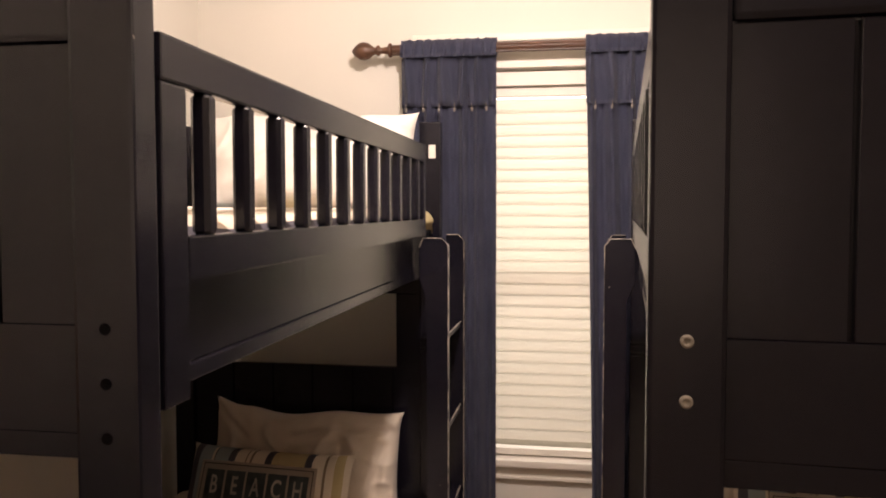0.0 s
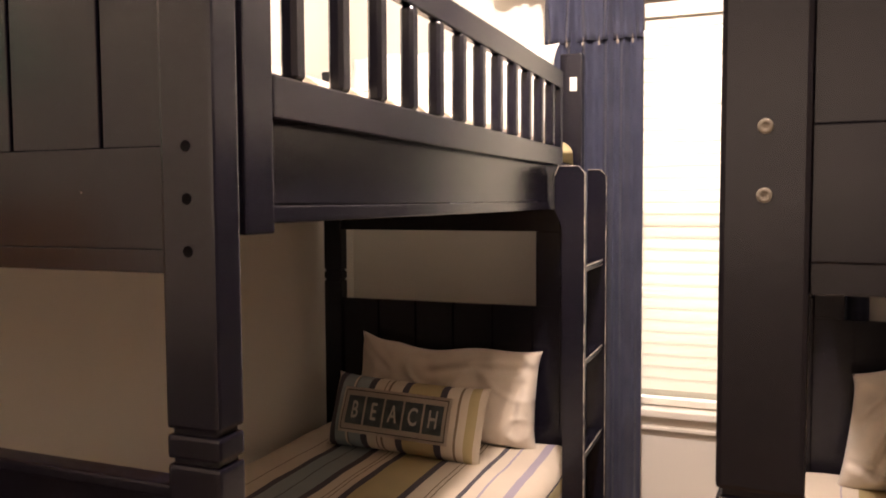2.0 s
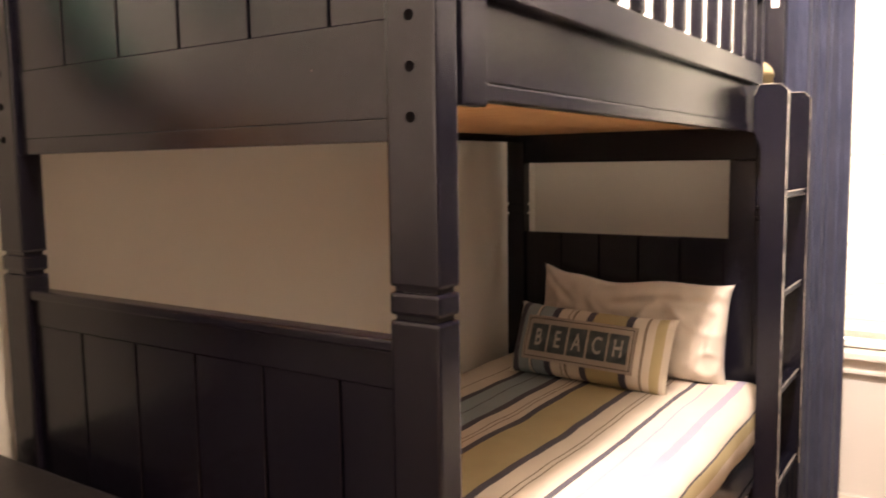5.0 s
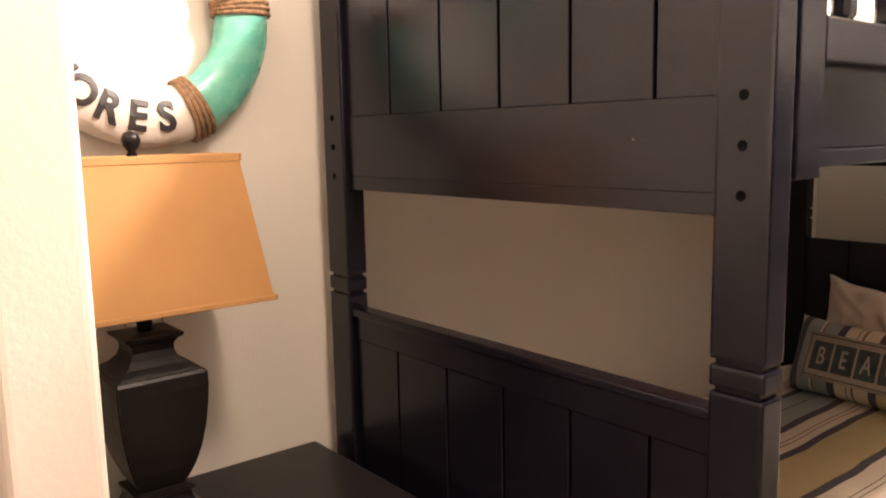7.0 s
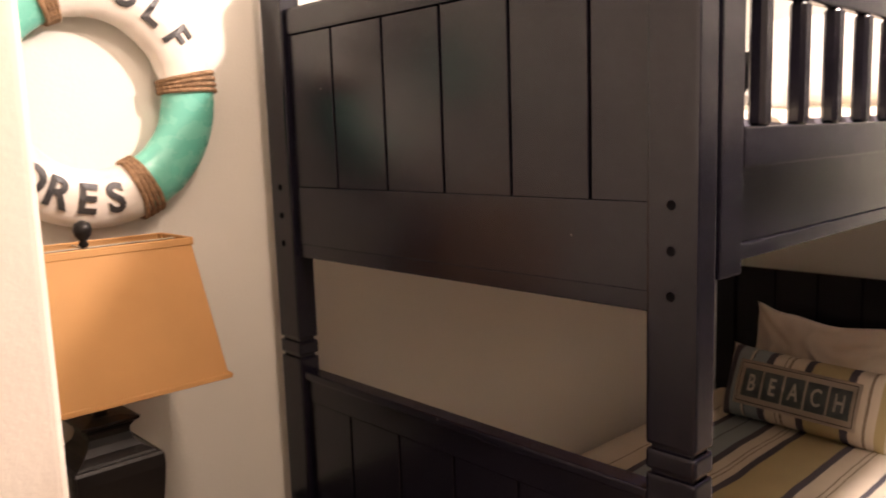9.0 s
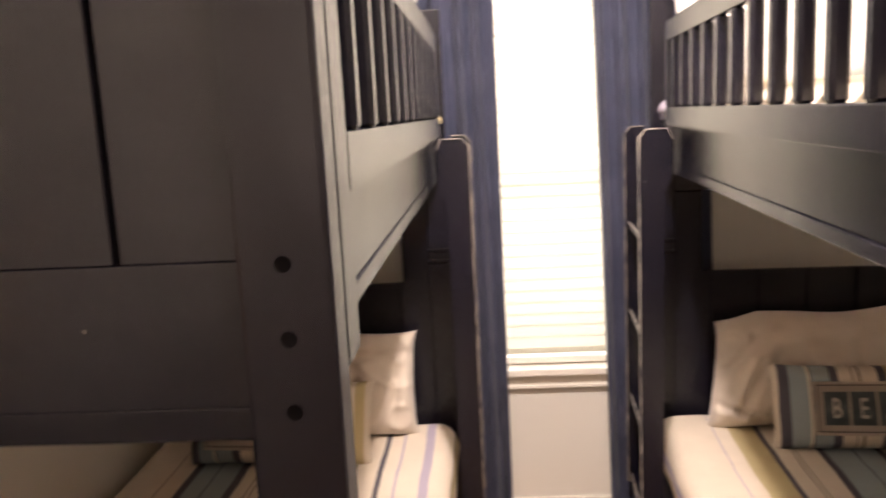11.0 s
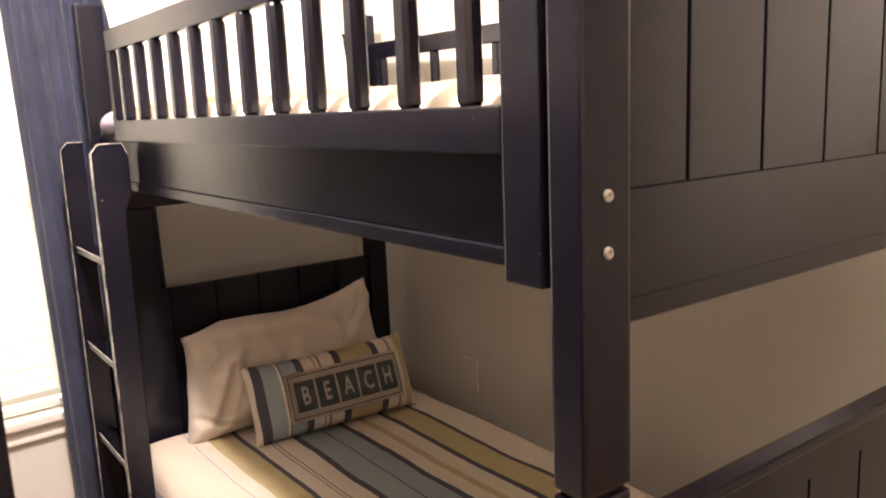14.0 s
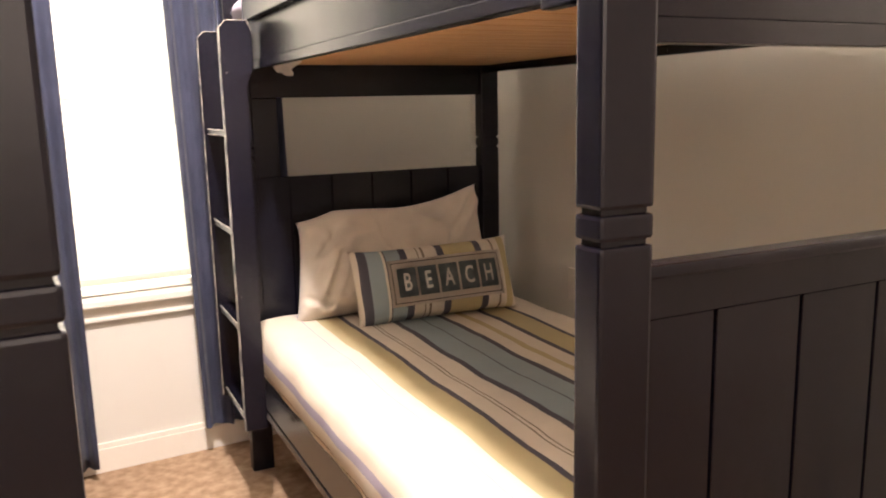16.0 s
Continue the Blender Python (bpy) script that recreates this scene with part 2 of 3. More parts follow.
# ---- mesh helpers ----
def bm_box(bm, x0, x1, y0, y1, z0, z1, bevel=0.0, seg=2):
    x0, x1 = sorted((x0, x1))
    r = bmesh.ops.create_cube(bm, size=1.0)
    vs = r["verts"]
    for v in vs:
        v.co = ((x0 + x1) / 2 + v.co.x * (x1 - x0), (y0 + y1) / 2 + v.co.y * (y1 - y0), (z0 + z1) / 2 + v.co.z * (z1 - z0))
    if bevel:
        es = list({e for v in vs for e in v.link_edges})
        bmesh.ops.bevel(bm, geom=es, offset=bevel, segments=seg, affect="EDGES", profile=0.6)
    return bm


def box(*a, **k):
    return bm_box(bmesh.new(), *a, **k)


def cyl(bm, p, q, r1, r2=None, seg=16):
    """A capped cylinder or cone from p to q."""
    p, q = Vector(p), Vector(q)
    r2 = r1 if r2 is None else r2
    m = Matrix.Translation((p + q) / 2) @ (q - p).to_track_quat("Z", "Y").to_matrix().to_4x4()
    bmesh.ops.create_cone(bm, cap_ends=True, segments=seg, radius1=r1, radius2=r2, depth=(q - p).length, matrix=m)
    return bm


def lathe(profile, seg=24, square=False, axis="z"):
    """A turned (or four-sided) body from (radius, height) pairs."""
    bm = bmesh.new()
    n = 4 if square else seg
    rings = []
    for r, h in profile:
        ring = []
        for k in range(n):
            a = 2 * math.pi * (k + (0.5 if square else 0)) / n
            rr = r * (math.sqrt(2) if square else 1)
            c = (rr * math.cos(a), rr * math.sin(a), h)
            ring.append(bm.verts.new(c if axis == "z" else (h, c[0], c[1])))
        rings.append(ring)
    for a, b in zip(rings, rings[1:]):
        for k in range(n):
            bm.faces.new((a[k], a[(k + 1) % n], b[(k + 1) % n], b[k]))
    bm.faces.new(rings[0][::-1])
    bm.faces.new(rings[-1])
    bmesh.ops.recalc_face_normals(bm, faces=bm.faces)
    return bm


def mesh_of(bm, name, material, smooth=False):
    me = bpy.data.meshes.new(name)
    bmesh.ops.recalc_face_normals(bm, faces=bm.faces)
    bm.to_mesh(me)
    bm.free()
    if smooth:
        me.shade_smooth()
    for m in material if isinstance(material, (list, tuple)) else [material]:
        me.materials.append(m)
    return me


def part(name, bm, material, parent, label="", smooth=False):
    ob = new(name, mesh_of(bm, name, material, smooth))
    ob.parent = parent
    if label:
        ob["label"] = label
    return ob


def structure(name, bm, material, label, category, smooth=False):
    return tagged(new(name, mesh_of(bm, name, material, smooth)), label, category, "", "structure")


def thing(name, m, label, category, group=""):
    ob = new(name)
    ob.matrix_world = m
    return tagged(ob, label, category, group)


def letters(text, size, extrude=0.0, bold=0.0):
    """A flat mesh of a short text, centred on its middle."""
    cu = bpy.data.curves.new("text", "FONT")
    cu.body, cu.size, cu.align_x, cu.align_y, cu.extrude, cu.offset = text, size, "CENTER", "CENTER", extrude, bold
    cu.resolution_u = 4
    ob = new("text_source", cu)
    bpy.context.view_layer.update()
    me = bpy.data.meshes.new_from_object(ob.evaluated_get(bpy.context.evaluated_depsgraph_get()))
    bm = bmesh.new()
    bm.from_mesh(me)
    bpy.data.objects.remove(ob)
    bpy.data.meshes.remove(me)
    bpy.data.curves.remove(cu)
    return bm


# ---- the room ----
XL, XR, Y0, Y1, H = -1.392, 1.36, -2.88, 0.0, 2.64
WX0, WX1, WZ0, WZ1 = -0.42, 0.38, 0.622, 2.088


def room():
    f = bmesh.new()
    bm_box(f, -2.2, 2.2, -5.2, 0.2, -0.08, 0.0)
    structure("floor", f, CARPET, "tan mottled cut-pile carpet on the floor", "floor")
    c = box(-2.2, 2.2, -5.2, 0.2, H, H + 0.1)
    structure("ceiling", c, WHITECEIL, "plain off-white painted ceiling", "ceiling")
    n = bmesh.new()
    bm_box(n, XL - 0.12, WX0, 0.0, 0.14, 0, H)
    bm_box(n, WX1, XR + 0.12, 0.0, 0.14, 0, H)
    bm_box(n, WX0, WX1, 0.0, 0.14, 0, WZ0 - 0.03)
    bm_box(n, WX0, WX1, 0.0, 0.14, WZ1, H)
    structure("wall_north", n, WALL, "sage beige painted wall around the window", "wall")
    structure("wall_west", box(XL - 0.12, XL, -2.902, 0.0, 0, H), WALL, "sage beige painted side wall", "wall")
    structure("wall_east", box(XR, XR + 0.12, -2.88, 0.0, 0, H), WALL, "sage beige painted side wall", "wall")
    structure("wall_stub", box(-2.2, -0.661, -2.992, -2.902, 0, H, bevel=0.012, seg=4), HALLWALL, "cream painted wall end beside the opening", "wall")
    structure("wall_south_east", box(1.15, 2.2, -2.991, -2.88, 0, H), HALLWALL, "cream painted wall beside the opening", "wall")
    structure("hall_wall_west", box(-2.3, -2.2, -5.2, -2.88, 0, H), HALLWALL, "cream painted hall wall", "wall")
    structure("hall_wall_east", box(2.2, 2.3, -5.2, -2.88, 0, H), HALLWALL, "cream painted hall wall", "wall")
    structure("hall_wall_south", box(-2.3, 2.3, -5.3, -5.2, 0, H), HALLWALL, "cream painted hall wall", "wall")
    b = bmesh.new()
    bm_box(b, XL, XR, -0.014, 0.0, 0, 0.085, 0.002)
    bm_box(b, XL, XR, -0.009, 0.0, 0.085, 0.105, 0.003)
    structure("baseboard", b, TRIM, "white painted baseboard along the wall", "baseboard")
    w = bmesh.new()
    bm_box(w, XL, XL + 0.013, -2.86, -0.016, 0, 0.10, 0.002)
    structure("baseboard_west", w, TRIM, "white painted baseboard along the wall", "baseboard")
    e = bmesh.new()
    bm_box(e, XR - 0.013, XR, -2.86, -0.016, 0, 0.10, 0.002)
    structure("baseboard_east", e, TRIM, "white painted baseboard along the wall", "baseboard")
    g = tagged(new("ground", mesh_of(box(-60, 60, 0.2, 120, -0.6, -0.5), "ground", CARPET)), "dry open ground outside the window", "ground", "", "structure")
    return g


room()


def window():
    top = thing("window_1", pose(0, 0, 0), "white-framed window behind a closed blind", "window")
    top["kind"] = "structure"
    fr = bmesh.new()
    for x0, x1, z0, z1 in ((WX0, WX0 + 0.045, WZ0, WZ1), (WX1 - 0.045, WX1, WZ0, WZ1), (WX0 + 0.045, WX1 - 0.045, WZ0, WZ0 + 0.05), (WX0 + 0.045, WX1 - 0.045, WZ1 - 0.05, WZ1),
                           (WX0 + 0.045, WX1 - 0.045, 1.29, 1.33)):
        bm_box(fr, x0, x1, 0.075, 0.115, z0, z1, 0.003)
    part("window_frame", fr, TRIM, top)
    for z0, z1 in ((WZ0 + 0.05, 1.29), (1.33, WZ1 - 0.05)):
        p = part("pane", box(WX0 + 0.045, WX1 - 0.045, 0.092, 0.096, z0, z1), GLASS, top)
        p.visible_shadow = False
    s = bmesh.new()
    bm_box(s, WX0 - 0.09, WX1 + 0.09, -0.045, 0.075, WZ0 - 0.030, WZ0 - 0.002, 0.006)
    part("window_sill", s, TRIM, top)
    a = bmesh.new()
    bm_box(a, WX0 - 0.07, WX1 + 0.07, -0.016, -0.001, WZ0 - 0.082, WZ0 - 0.031, 0.004)
    bm_box(a, WX0 - 0.07, WX1 + 0.07, -0.022, -0.016, WZ0 - 0.082, WZ0 - 0.070, 0.002)
    part("apron", a, TRIM, top)
    c = bmesh.new()
    bm_box(c, WX0 - 0.08, WX1 + 0.08, -0.016, -0.001, WZ1 + 0.002, WZ1 + 0.10, 0.004)
    bm_box(c, WX0 - 0.10, WX1 + 0.10, -0.032, -0.001, WZ1 + 0.101, WZ1 + 0.135, 0.006)
    bm_box(c, WX0 - 0.09, WX1 + 0.09, -0.024, -0.016, WZ1 + 0.004, WZ1 + 0.020, 0.003)
    part("head_casing", c, TRIM, top)
    for x0, x1 in ((WX0 - 0.08, WX0 - 0.002), (WX1 + 0.002, WX1 + 0.08)):
        part("side_casing", box(x0, x1, -0.016, -0.001, WZ0 - 0.001, WZ1 + 0.001, bevel=0.003), TRIM, top)


def blind():
    top = thing("window_blind", pose(0, 0.03, 0), "closed cream horizontal slat blind glowing with daylight", "blind")
    x0, x1 = WX0 + 0.004, WX1 - 0.004
    part("valance", box(x0, x1, -0.036, -0.028, 2.028, 2.080, bevel=0.003), TRIM, top)
    part("head_rail", box(x0, x1, -0.014, 0.026, 1.992, 2.080, bevel=0.002), TRIM, top)
    sm = bmesh.new()
    tilt = radians(76)
    for k in range(7):
        d = -0.0256 + 0.0512 * k / 6
        zz = d * math.sin(tilt)
        yy = d * math.cos(tilt) + 0.0010 * (1 - (d / 0.0256) ** 2) * math.sin(tilt)
        for x in (x0, x1):
            sm.verts.new((x, yy, zz))
    sm.verts.ensure_lookup_table()
    for k in range(6):
        sm.faces.new((sm.verts[2 * k], sm.verts[2 * k + 1], sm.verts[2 * k + 3], sm.verts[2 * k + 2]))
    me = mesh_of(sm, "slat", SLAT, True)
    z, rnd = 1.959, random.Random(3)
    while z > 0.675:
        o = new("slat", me)
        o.parent = top
        o.matrix_basis = pose(rnd.uniform(-0.0015, 0.0015), 0, z, rnd.uniform(-0.25, 0.25), 0, 0) @ pose(0, 0, 0, 0, rnd.uniform(-0.12, 0.12), 0)
        z -= 0.0432
    part("bottom_rail", box(x0, x1, -0.022, 0.022, 0.626, 0.652, bevel=0.004), TRIM, top)
    for x in (-0.24, 0.20):
        for y in (-0.027, 0.027):
            part("ladder_cord", cyl(bmesh.new(), (x, y, 0.65), (x, y, 1.995), 0.0010, seg=6), CORD, top)


window()
blind()


# ---- curtains ----
def drape(x0, x1, z0, z1, y, folds, depth, seed, lean=0.0, flare=0.0, nz=36, nx=120):
    bm, rnd = bmesh.new(), random.Random(seed)
    ph = [rnd.uniform(0, 6.28) for _ in range(6)]
    grid = []
    for j in range(nz + 1):
        t = j / nz
        z = z1 + (z0 - z1) * t
        row = []
        for i in range(nx + 1):
            s = i / nx
            ss = s + 0.018 * math.sin(5 * s * 3.1 + ph[3] + 2.2 * t)
            fold = math.sin(2 * math.pi * folds * ss + ph[0] + 0.5 * t) + 0.45 * math.sin(2 * math.pi * folds * 1.9 * ss + ph[1] - 0.8 * t)
            x = x0 + (x1 - x0) * s + lean * t ** 0.8 + flare * t * (s - 0.5)
            yy = y + depth * fold * (0.65 + 0.35 * t) + 0.004 * noise.noise((x * 9, z * 3, seed))
            row.append(bm.verts.new((x, yy, z)))
        grid.append(row)
    for j in range(nz):
        for i in range(nx):
            bm.faces.new((grid[j][i], grid[j][i + 1], grid[j + 1][i + 1], grid[j + 1][i]))
    bmesh.ops.solidify(bm, geom=bm.faces[:], thickness=0.002)
    return bm


ROD_Y, ROD_Z = -0.085, 2.158


def curtain(x0, x1, zb, seed, lean, label):
    top = thing("curtain", pose(0, 0, 0), label, "curtain", "curtains at the window")
    part("panel", drape(x0, x1, zb, 2.125, ROD_Y, 5.5, 0.017, seed, lean), DENIM, top, smooth=True)
    part("flap", drape(x0 - 0.001, x1 + 0.001, 1.945, 2.125, ROD_Y - 0.013, 5.5, 0.015, seed, lean * 0.10, nz=8), DENIM, top, "folded-over top flap", smooth=True)
    # rod pocket wrapped round the pole, and the gathered heading above it
    bm, rnd = bmesh.new(), random.Random(seed + 5)
    ph, nx, rings = rnd.uniform(0, 6), 110, []
    prof = [(-0.030, -0.034), (-0.031, -0.015), (-0.027, 0.010), (-0.014, 0.020), (-0.004, 0.034), (0.004, 0.034), (0.014, 0.020), (0.026, 0.010), (0.024, -0.015), (0.014, -0.034)]
    for i in range(nx + 1):
        s = i / nx
        w = 1 + 0.10 * math.sin(70 * s + ph) + 0.07 * math.sin(131 * s)
        ring = [bm.verts.new((x0 + (x1 - x0) * s + 0.002 * math.sin(90 * s), ROD_Y + p[0] * w, ROD_Z + p[1] + (0.002 * math.sin(61 * s + ph) + 0.004 * noise.noise((s * 40, seed, 1)) if p[1] > 0.03 else 0))) for p in prof]
        rings.append(ring)
    for a, b in zip(rings, rings[1:]):
        for k in range(len(prof) - 1):
            bm.faces.new((a[k], a[k + 1], b[k + 1], b[k]))
    bmesh.ops.solidify(bm, geom=bm.faces[:], thickness=0.0015)
    part("heading", bm, DENIM, top, "gathered heading on the rod", smooth=True)
    n = 6
    for k in range(n):
        x = x0 + (x1 - x0) * (0.08 + 0.84 * k / (n - 1)) + lean * 0.08
        b = lathe([(0.0008, 0.0), (0.0036, 0.0012), (0.0047, 0.0024), (0.0036, 0.0036), (0.0008, 0.0046)], 14)
        for v in b.verts:
            v.co.y *= 1.9
        bm_box(b, -0.0012, 0.0012, 0.009, 0.024, 0.0018, 0.0034)
        o = part("toggle", b, TOGGLE, top, "pale oval wooden toggle", smooth=True)
        o.matrix_basis = pose(x + 0.004 * math.sin(9 * k + seed), ROD_Y - 0.041, 1.930, 90, 5 * math.sin(5 * k + seed), 0)
    return top


def rod():
    top = thing("curtain_rod", pose(0, 0, 0), "reeded dark brown wooden curtain rod with finials", "curtain rod")
    bm, prof = bmesh.new(), []
    for k in range(48):
        a = 2 * math.pi * k / 48
        r = 0.0165 + (0.0022 if k % 4 < 2 else -0.001)
        prof.append((r * math.cos(a), r * math.sin(a)))
    ra = [bm.verts.new((-0.58, ROD_Y + p, ROD_Z + q)) for p, q in prof]
    rb = [bm.verts.new((0.58, ROD_Y + p, ROD_Z + q)) for p, q in prof]
    for k in range(48):
        bm.faces.new((ra[k], ra[(k + 1) % 48], rb[(k + 1) % 48], rb[k]))
    bm.faces.new(ra[::-1]), bm.faces.new(rb)
    part("pole", bm, ROD, top)
    for s in (-1, 1):
        prof = [(0.014, 0.0), (0.026, 0.004), (0.026, 0.012), (0.014, 0.018), (0.011, 0.045), (0.020, 0.050), (0.020, 0.058), (0.012, 0.064), (0.016, 0.072), (0.030, 0.092), (0.034, 0.108), (0.031, 0.124), (0.022, 0.138), (0.010, 0.150), (0.003, 0.154)]
        f = part("finial", lathe(prof, 20, axis="x"), ROD, top, smooth=True)
        f.matrix_basis = pose(s * 0.58, ROD_Y, ROD_Z, 0, 0, 0 if s > 0 else 180)
        br = bmesh.new()
        bm_box(br, s * 0.535 - 0.010, s * 0.535 + 0.010, ROD_Y + 0.015, -0.002, ROD_Z - 0.022, ROD_Z - 0.004, 0.003)
        bm_box(br, s * 0.535 - 0.018, s * 0.535 + 0.018, -0.014, -0.002, ROD_Z - 0.05, ROD_Z + 0.03, 0.004)
        part("bracket", br, ROD, top)


rod()
curtain(-0.545, -0.192, 0.05, 4, 0.004, "navy blue cotton curtain with a toggled top flap reaching the floor")
curtain(0.128, 0.50, 0.115, 9, 0.045, "navy blue cotton curtain with a toggled top flap beside the ladder")


# ---- bunk beds ----
BW, HEAD = 0.989, 1.93         # outer width, and the head posts' near face from the foot
SIDE = {"west": -1, "east": 1}


def post(s, u0, v0, thick=0.048):
    bm = bmesh.new()
    for z0, z1 in ((0, 1.079), (1.085, 1.114), (1.120, 1.867)):
        bm_box(bm, s * u0, s * (u0 + 0.074), v0, v0 + thick, z0, z1, 0.005)
    bm.normal_update()
    for f in bm.faces:
        z = f.calc_center_median().z
        if 1.06 < z < 1.13 and 0.3 < abs(f.normal.z) < 0.8:
            f.material_index = 1
    bm_box(bm, s * (u0 + 0.006), s * (u0 + 0.068), v0 + 0.006, v0 + thick - 0.006, 0.02, 1.85)
    return bm


def planked(s, bed, name, u0, u1, v, z0, z1, grooves):
    holder = part(name, box(s * u0, s * u1, v + 0.012, v + 0.020, z0, z1), NAVY, bed)
    edges = [u0, *grooves, u1]
    for a, b in zip(edges, edges[1:]):
        g0, g1 = (0.003 if a != u0 else 0), (0.003 if b != u1 else 0)
        part("plank", box(s * (a + g0), s * (b - g1), v, v + 0.0115, z0, z1, bevel=0.001, seg=1), NAVY, holder)


GROOVES = {"west": (0.172, 0.318, 0.467, 0.615, 0.766), "east": (0.186, 0.334, 0.482, 0.632, 0.780)}


def guard(s, bed, u0, u1, v0, v1, open_end):
    top = part("guard_rail", box(s * u0, s * u1, v0, v1, 1.714, 1.768, bevel=0.004), NAVY, bed)
    part("lower_rail", box(s * (u0 + 0.001), s * u1, v0 + 0.062, v1, 1.483, 1.538, bevel=0.003), NAVY, top)
    part("end_board", box(s * (u0 + 0.001), s * u1, v0, v0 + 0.061, 1.341, 1.7135, bevel=0.003), NAVY, top)
    part("end_board", box(s * (u0 + 0.001), s * u1, v1 - 0.032, v1, 1.5385, 1.7135, bevel=0.003), NAVY, top)
    n = 12
    me = mesh_of(box(-0.0125, 0.0125, -0.015, 0.015, 1.5365, 1.7155, bevel=0.006, seg=1), "slat", NAVY)
    for k in range(n):
        o = new("slat", me)
        o.parent = top
        o.location = (s * (u0 + u1) / 2, v0 + 0.123 + (0.1238 if open_end else 0.152) * k, 0)


def bunk_bed(side, m, bolts):
    s = SIDE[side]
    bed = thing("bunk_bed", m, "dark navy painted wooden bunk bed with a ladder", "bunk bed", "pair of bunk beds")
    for u in (0, BW - 0.074):
        part("foot_post", post(s, u, 0), [NAVY, WORN], bed)
        part("head_post", post(s, u, HEAD), [NAVY, WORN], bed)
    i0, i1 = 0.074, BW - 0.074
    lines = GROOVES[side]
    # foot end
    part("top_rail", box(s * i0, s * i1, 0.010, 0.040, 1.748, 1.802, bevel=0.008), NAVY, bed)
    b = bmesh.new()
    bm_box(b, s * i0, s * i1, 0.012, 0.038, 1.326, 1.444, 0.001)
    bm_box(b, s * i0, s * i1, 0.0125, 0.038, 1.298, 1.3255, 0.001)
    part("middle_rail", b, NAVY, bed)
    planked(s, bed, "upper_footboard", i0, i1, 0.0135, 1.4445, 1.747, lines)
    b = bmesh.new()
    bm_box(b, s * i0, s * i1, 0.006, 0.042, 1.034, 1.051, 0.004)
    bm_box(b, s * i0, s * i1, 0.013, 0.038, 0.986, 1.0335, 0.001)
    part("lower_top_rail", b, NAVY, bed)
    planked(s, bed, "lower_footboard", i0, i1, 0.0145, 0.42, 0.9855, lines)
    part("bottom_rail", box(s * i0, s * i1, 0.012, 0.038, 0.28, 0.4195, bevel=0.003), NAVY, bed)
    # head end
    planked(s, bed, "headboard", i0, i1, HEAD + 0.014, 0.30, 1.012, lines)
    part("stile", box(s * i0, s * (i0 + 0.085), HEAD + 0.012, HEAD + 0.036, 1.0125, 1.272, bevel=0.003), NAVY, bed)
    part("head_rail", box(s * i0, s * i1, HEAD + 0.010, HEAD + 0.038, 1.2725, 1.42, bevel=0.003), NAVY, bed)
    planked(s, bed, "upper_headboard", i0, i1, HEAD + 0.014, 1.4205, 1.747, lines)
    part("top_rail", box(s * i0, s * i1, HEAD + 0.008, HEAD + 0.040, 1.748, 1.802, bevel=0.008), NAVY, bed)
    # side rails
    for u0, u1, face in ((0.027, 0.046, 0.0235), (BW - 0.046, BW - 0.027, BW - 0.0495)):
        b = bmesh.new()
        bm_box(b, s * u0, s * u1, 0.049, HEAD - 0.001, 1.376, 1.50, 0.003)
        bm_box(b, s * face, s * (face + 0.026), 0.049, HEAD - 0.001, 1.352, 1.3755, 0.003)
        part("upper_side_rail", b, NAVY, bed)
        b = bmesh.new()
        bm_box(b, s * u0, s * u1, 0.049, HEAD - 0.001, 0.270, 0.396, 0.003)
        bm_box(b, s * face, s * (face + 0.026), 0.049, HEAD - 0.001, 0.244, 0.2695, 0.003)
        part("lower_side_rail", b, NAVY, bed)
    guard(s, bed, 0.001, 0.022, 0.060, 1.672, True)
    guard(s, bed, BW - 0.030, BW - 0.008, 0.060, HEAD - 0.01, False)
    # slats under the mattresses
    for z, mat in ((1.378, PINE), (0.376, PINE)):
        me = mesh_of(box(s * 0.037, s * (BW - 0.037), -0.045, 0.045, z, z + 0.019, bevel=0.002, seg=1), "bed_slat", mat)
        for k in range(20):
            o = new("bed_slat", me)
            o.parent = bed
            o.location = (0, 0.10 + 0.0945 * k, 0)
    # ladder
    for v in (1.605, 1.955):
        b = bmesh.new()
        z0, z1 = 0.285, 1.482
        pts = [(-0.080, z0), (-0.080, z1 - 0.022), (-0.060, z1), (0.0, z1), (0.012, z1 - 0.03), (0.012, 1.352), (-0.014, 1.30), (-0.014, z0)] if v < 1.8 else \
              [(-0.080, z0), (-0.080, z1 - 0.022), (-0.060, z1), (-0.016, z1), (-0.016, 1.30), (-0.016, z0)]
        fa = [b.verts.new((s * p, v, q)) for p, q in pts]
        fb = [b.verts.new((s * p, v + 0.022, q)) for p, q in pts]
        n = len(pts)
        b.faces.new(fa), b.faces.new(fb[::-1])
        for k in range(n):
            f = b.faces.new((fa[k], fb[k], fb[(k + 1) % n], fa[(k + 1) % n]))
        bmesh.ops.bevel(b, geom=b.edges[:], offset=0.0022, segments=1, affect="EDGES")
        b.normal_update()
        for f in b.faces:
            c = f.calc_center_median()
            if f.calc_area() < 0.006 and (s * c.x < -0.0785 or c.z > z1 - 0.021) and abs(f.normal.y) > 0.2 and abs(f.normal.y) < 0.95:
                f.material_index = 1
        part("ladder_stringer", b, [NAVY, CHIPPED], bed)
    for z in (1.181, 0.892, 0.602, 0.318):
        b = box(s * -0.070, s * -0.018, 1.628, 1.954, z - 0.020, z, bevel=0.003, seg=1)
        b.normal_update()
        for f in b.faces:
            if abs(f.normal.z) > 0.2 and f.normal.z < 0.95 and f.normal.x * s < -0.2:
                f.material_index = 1
        part("ladder_rung", b, [NAVY, CHIPPED], bed, "painted rung with a worn edge")
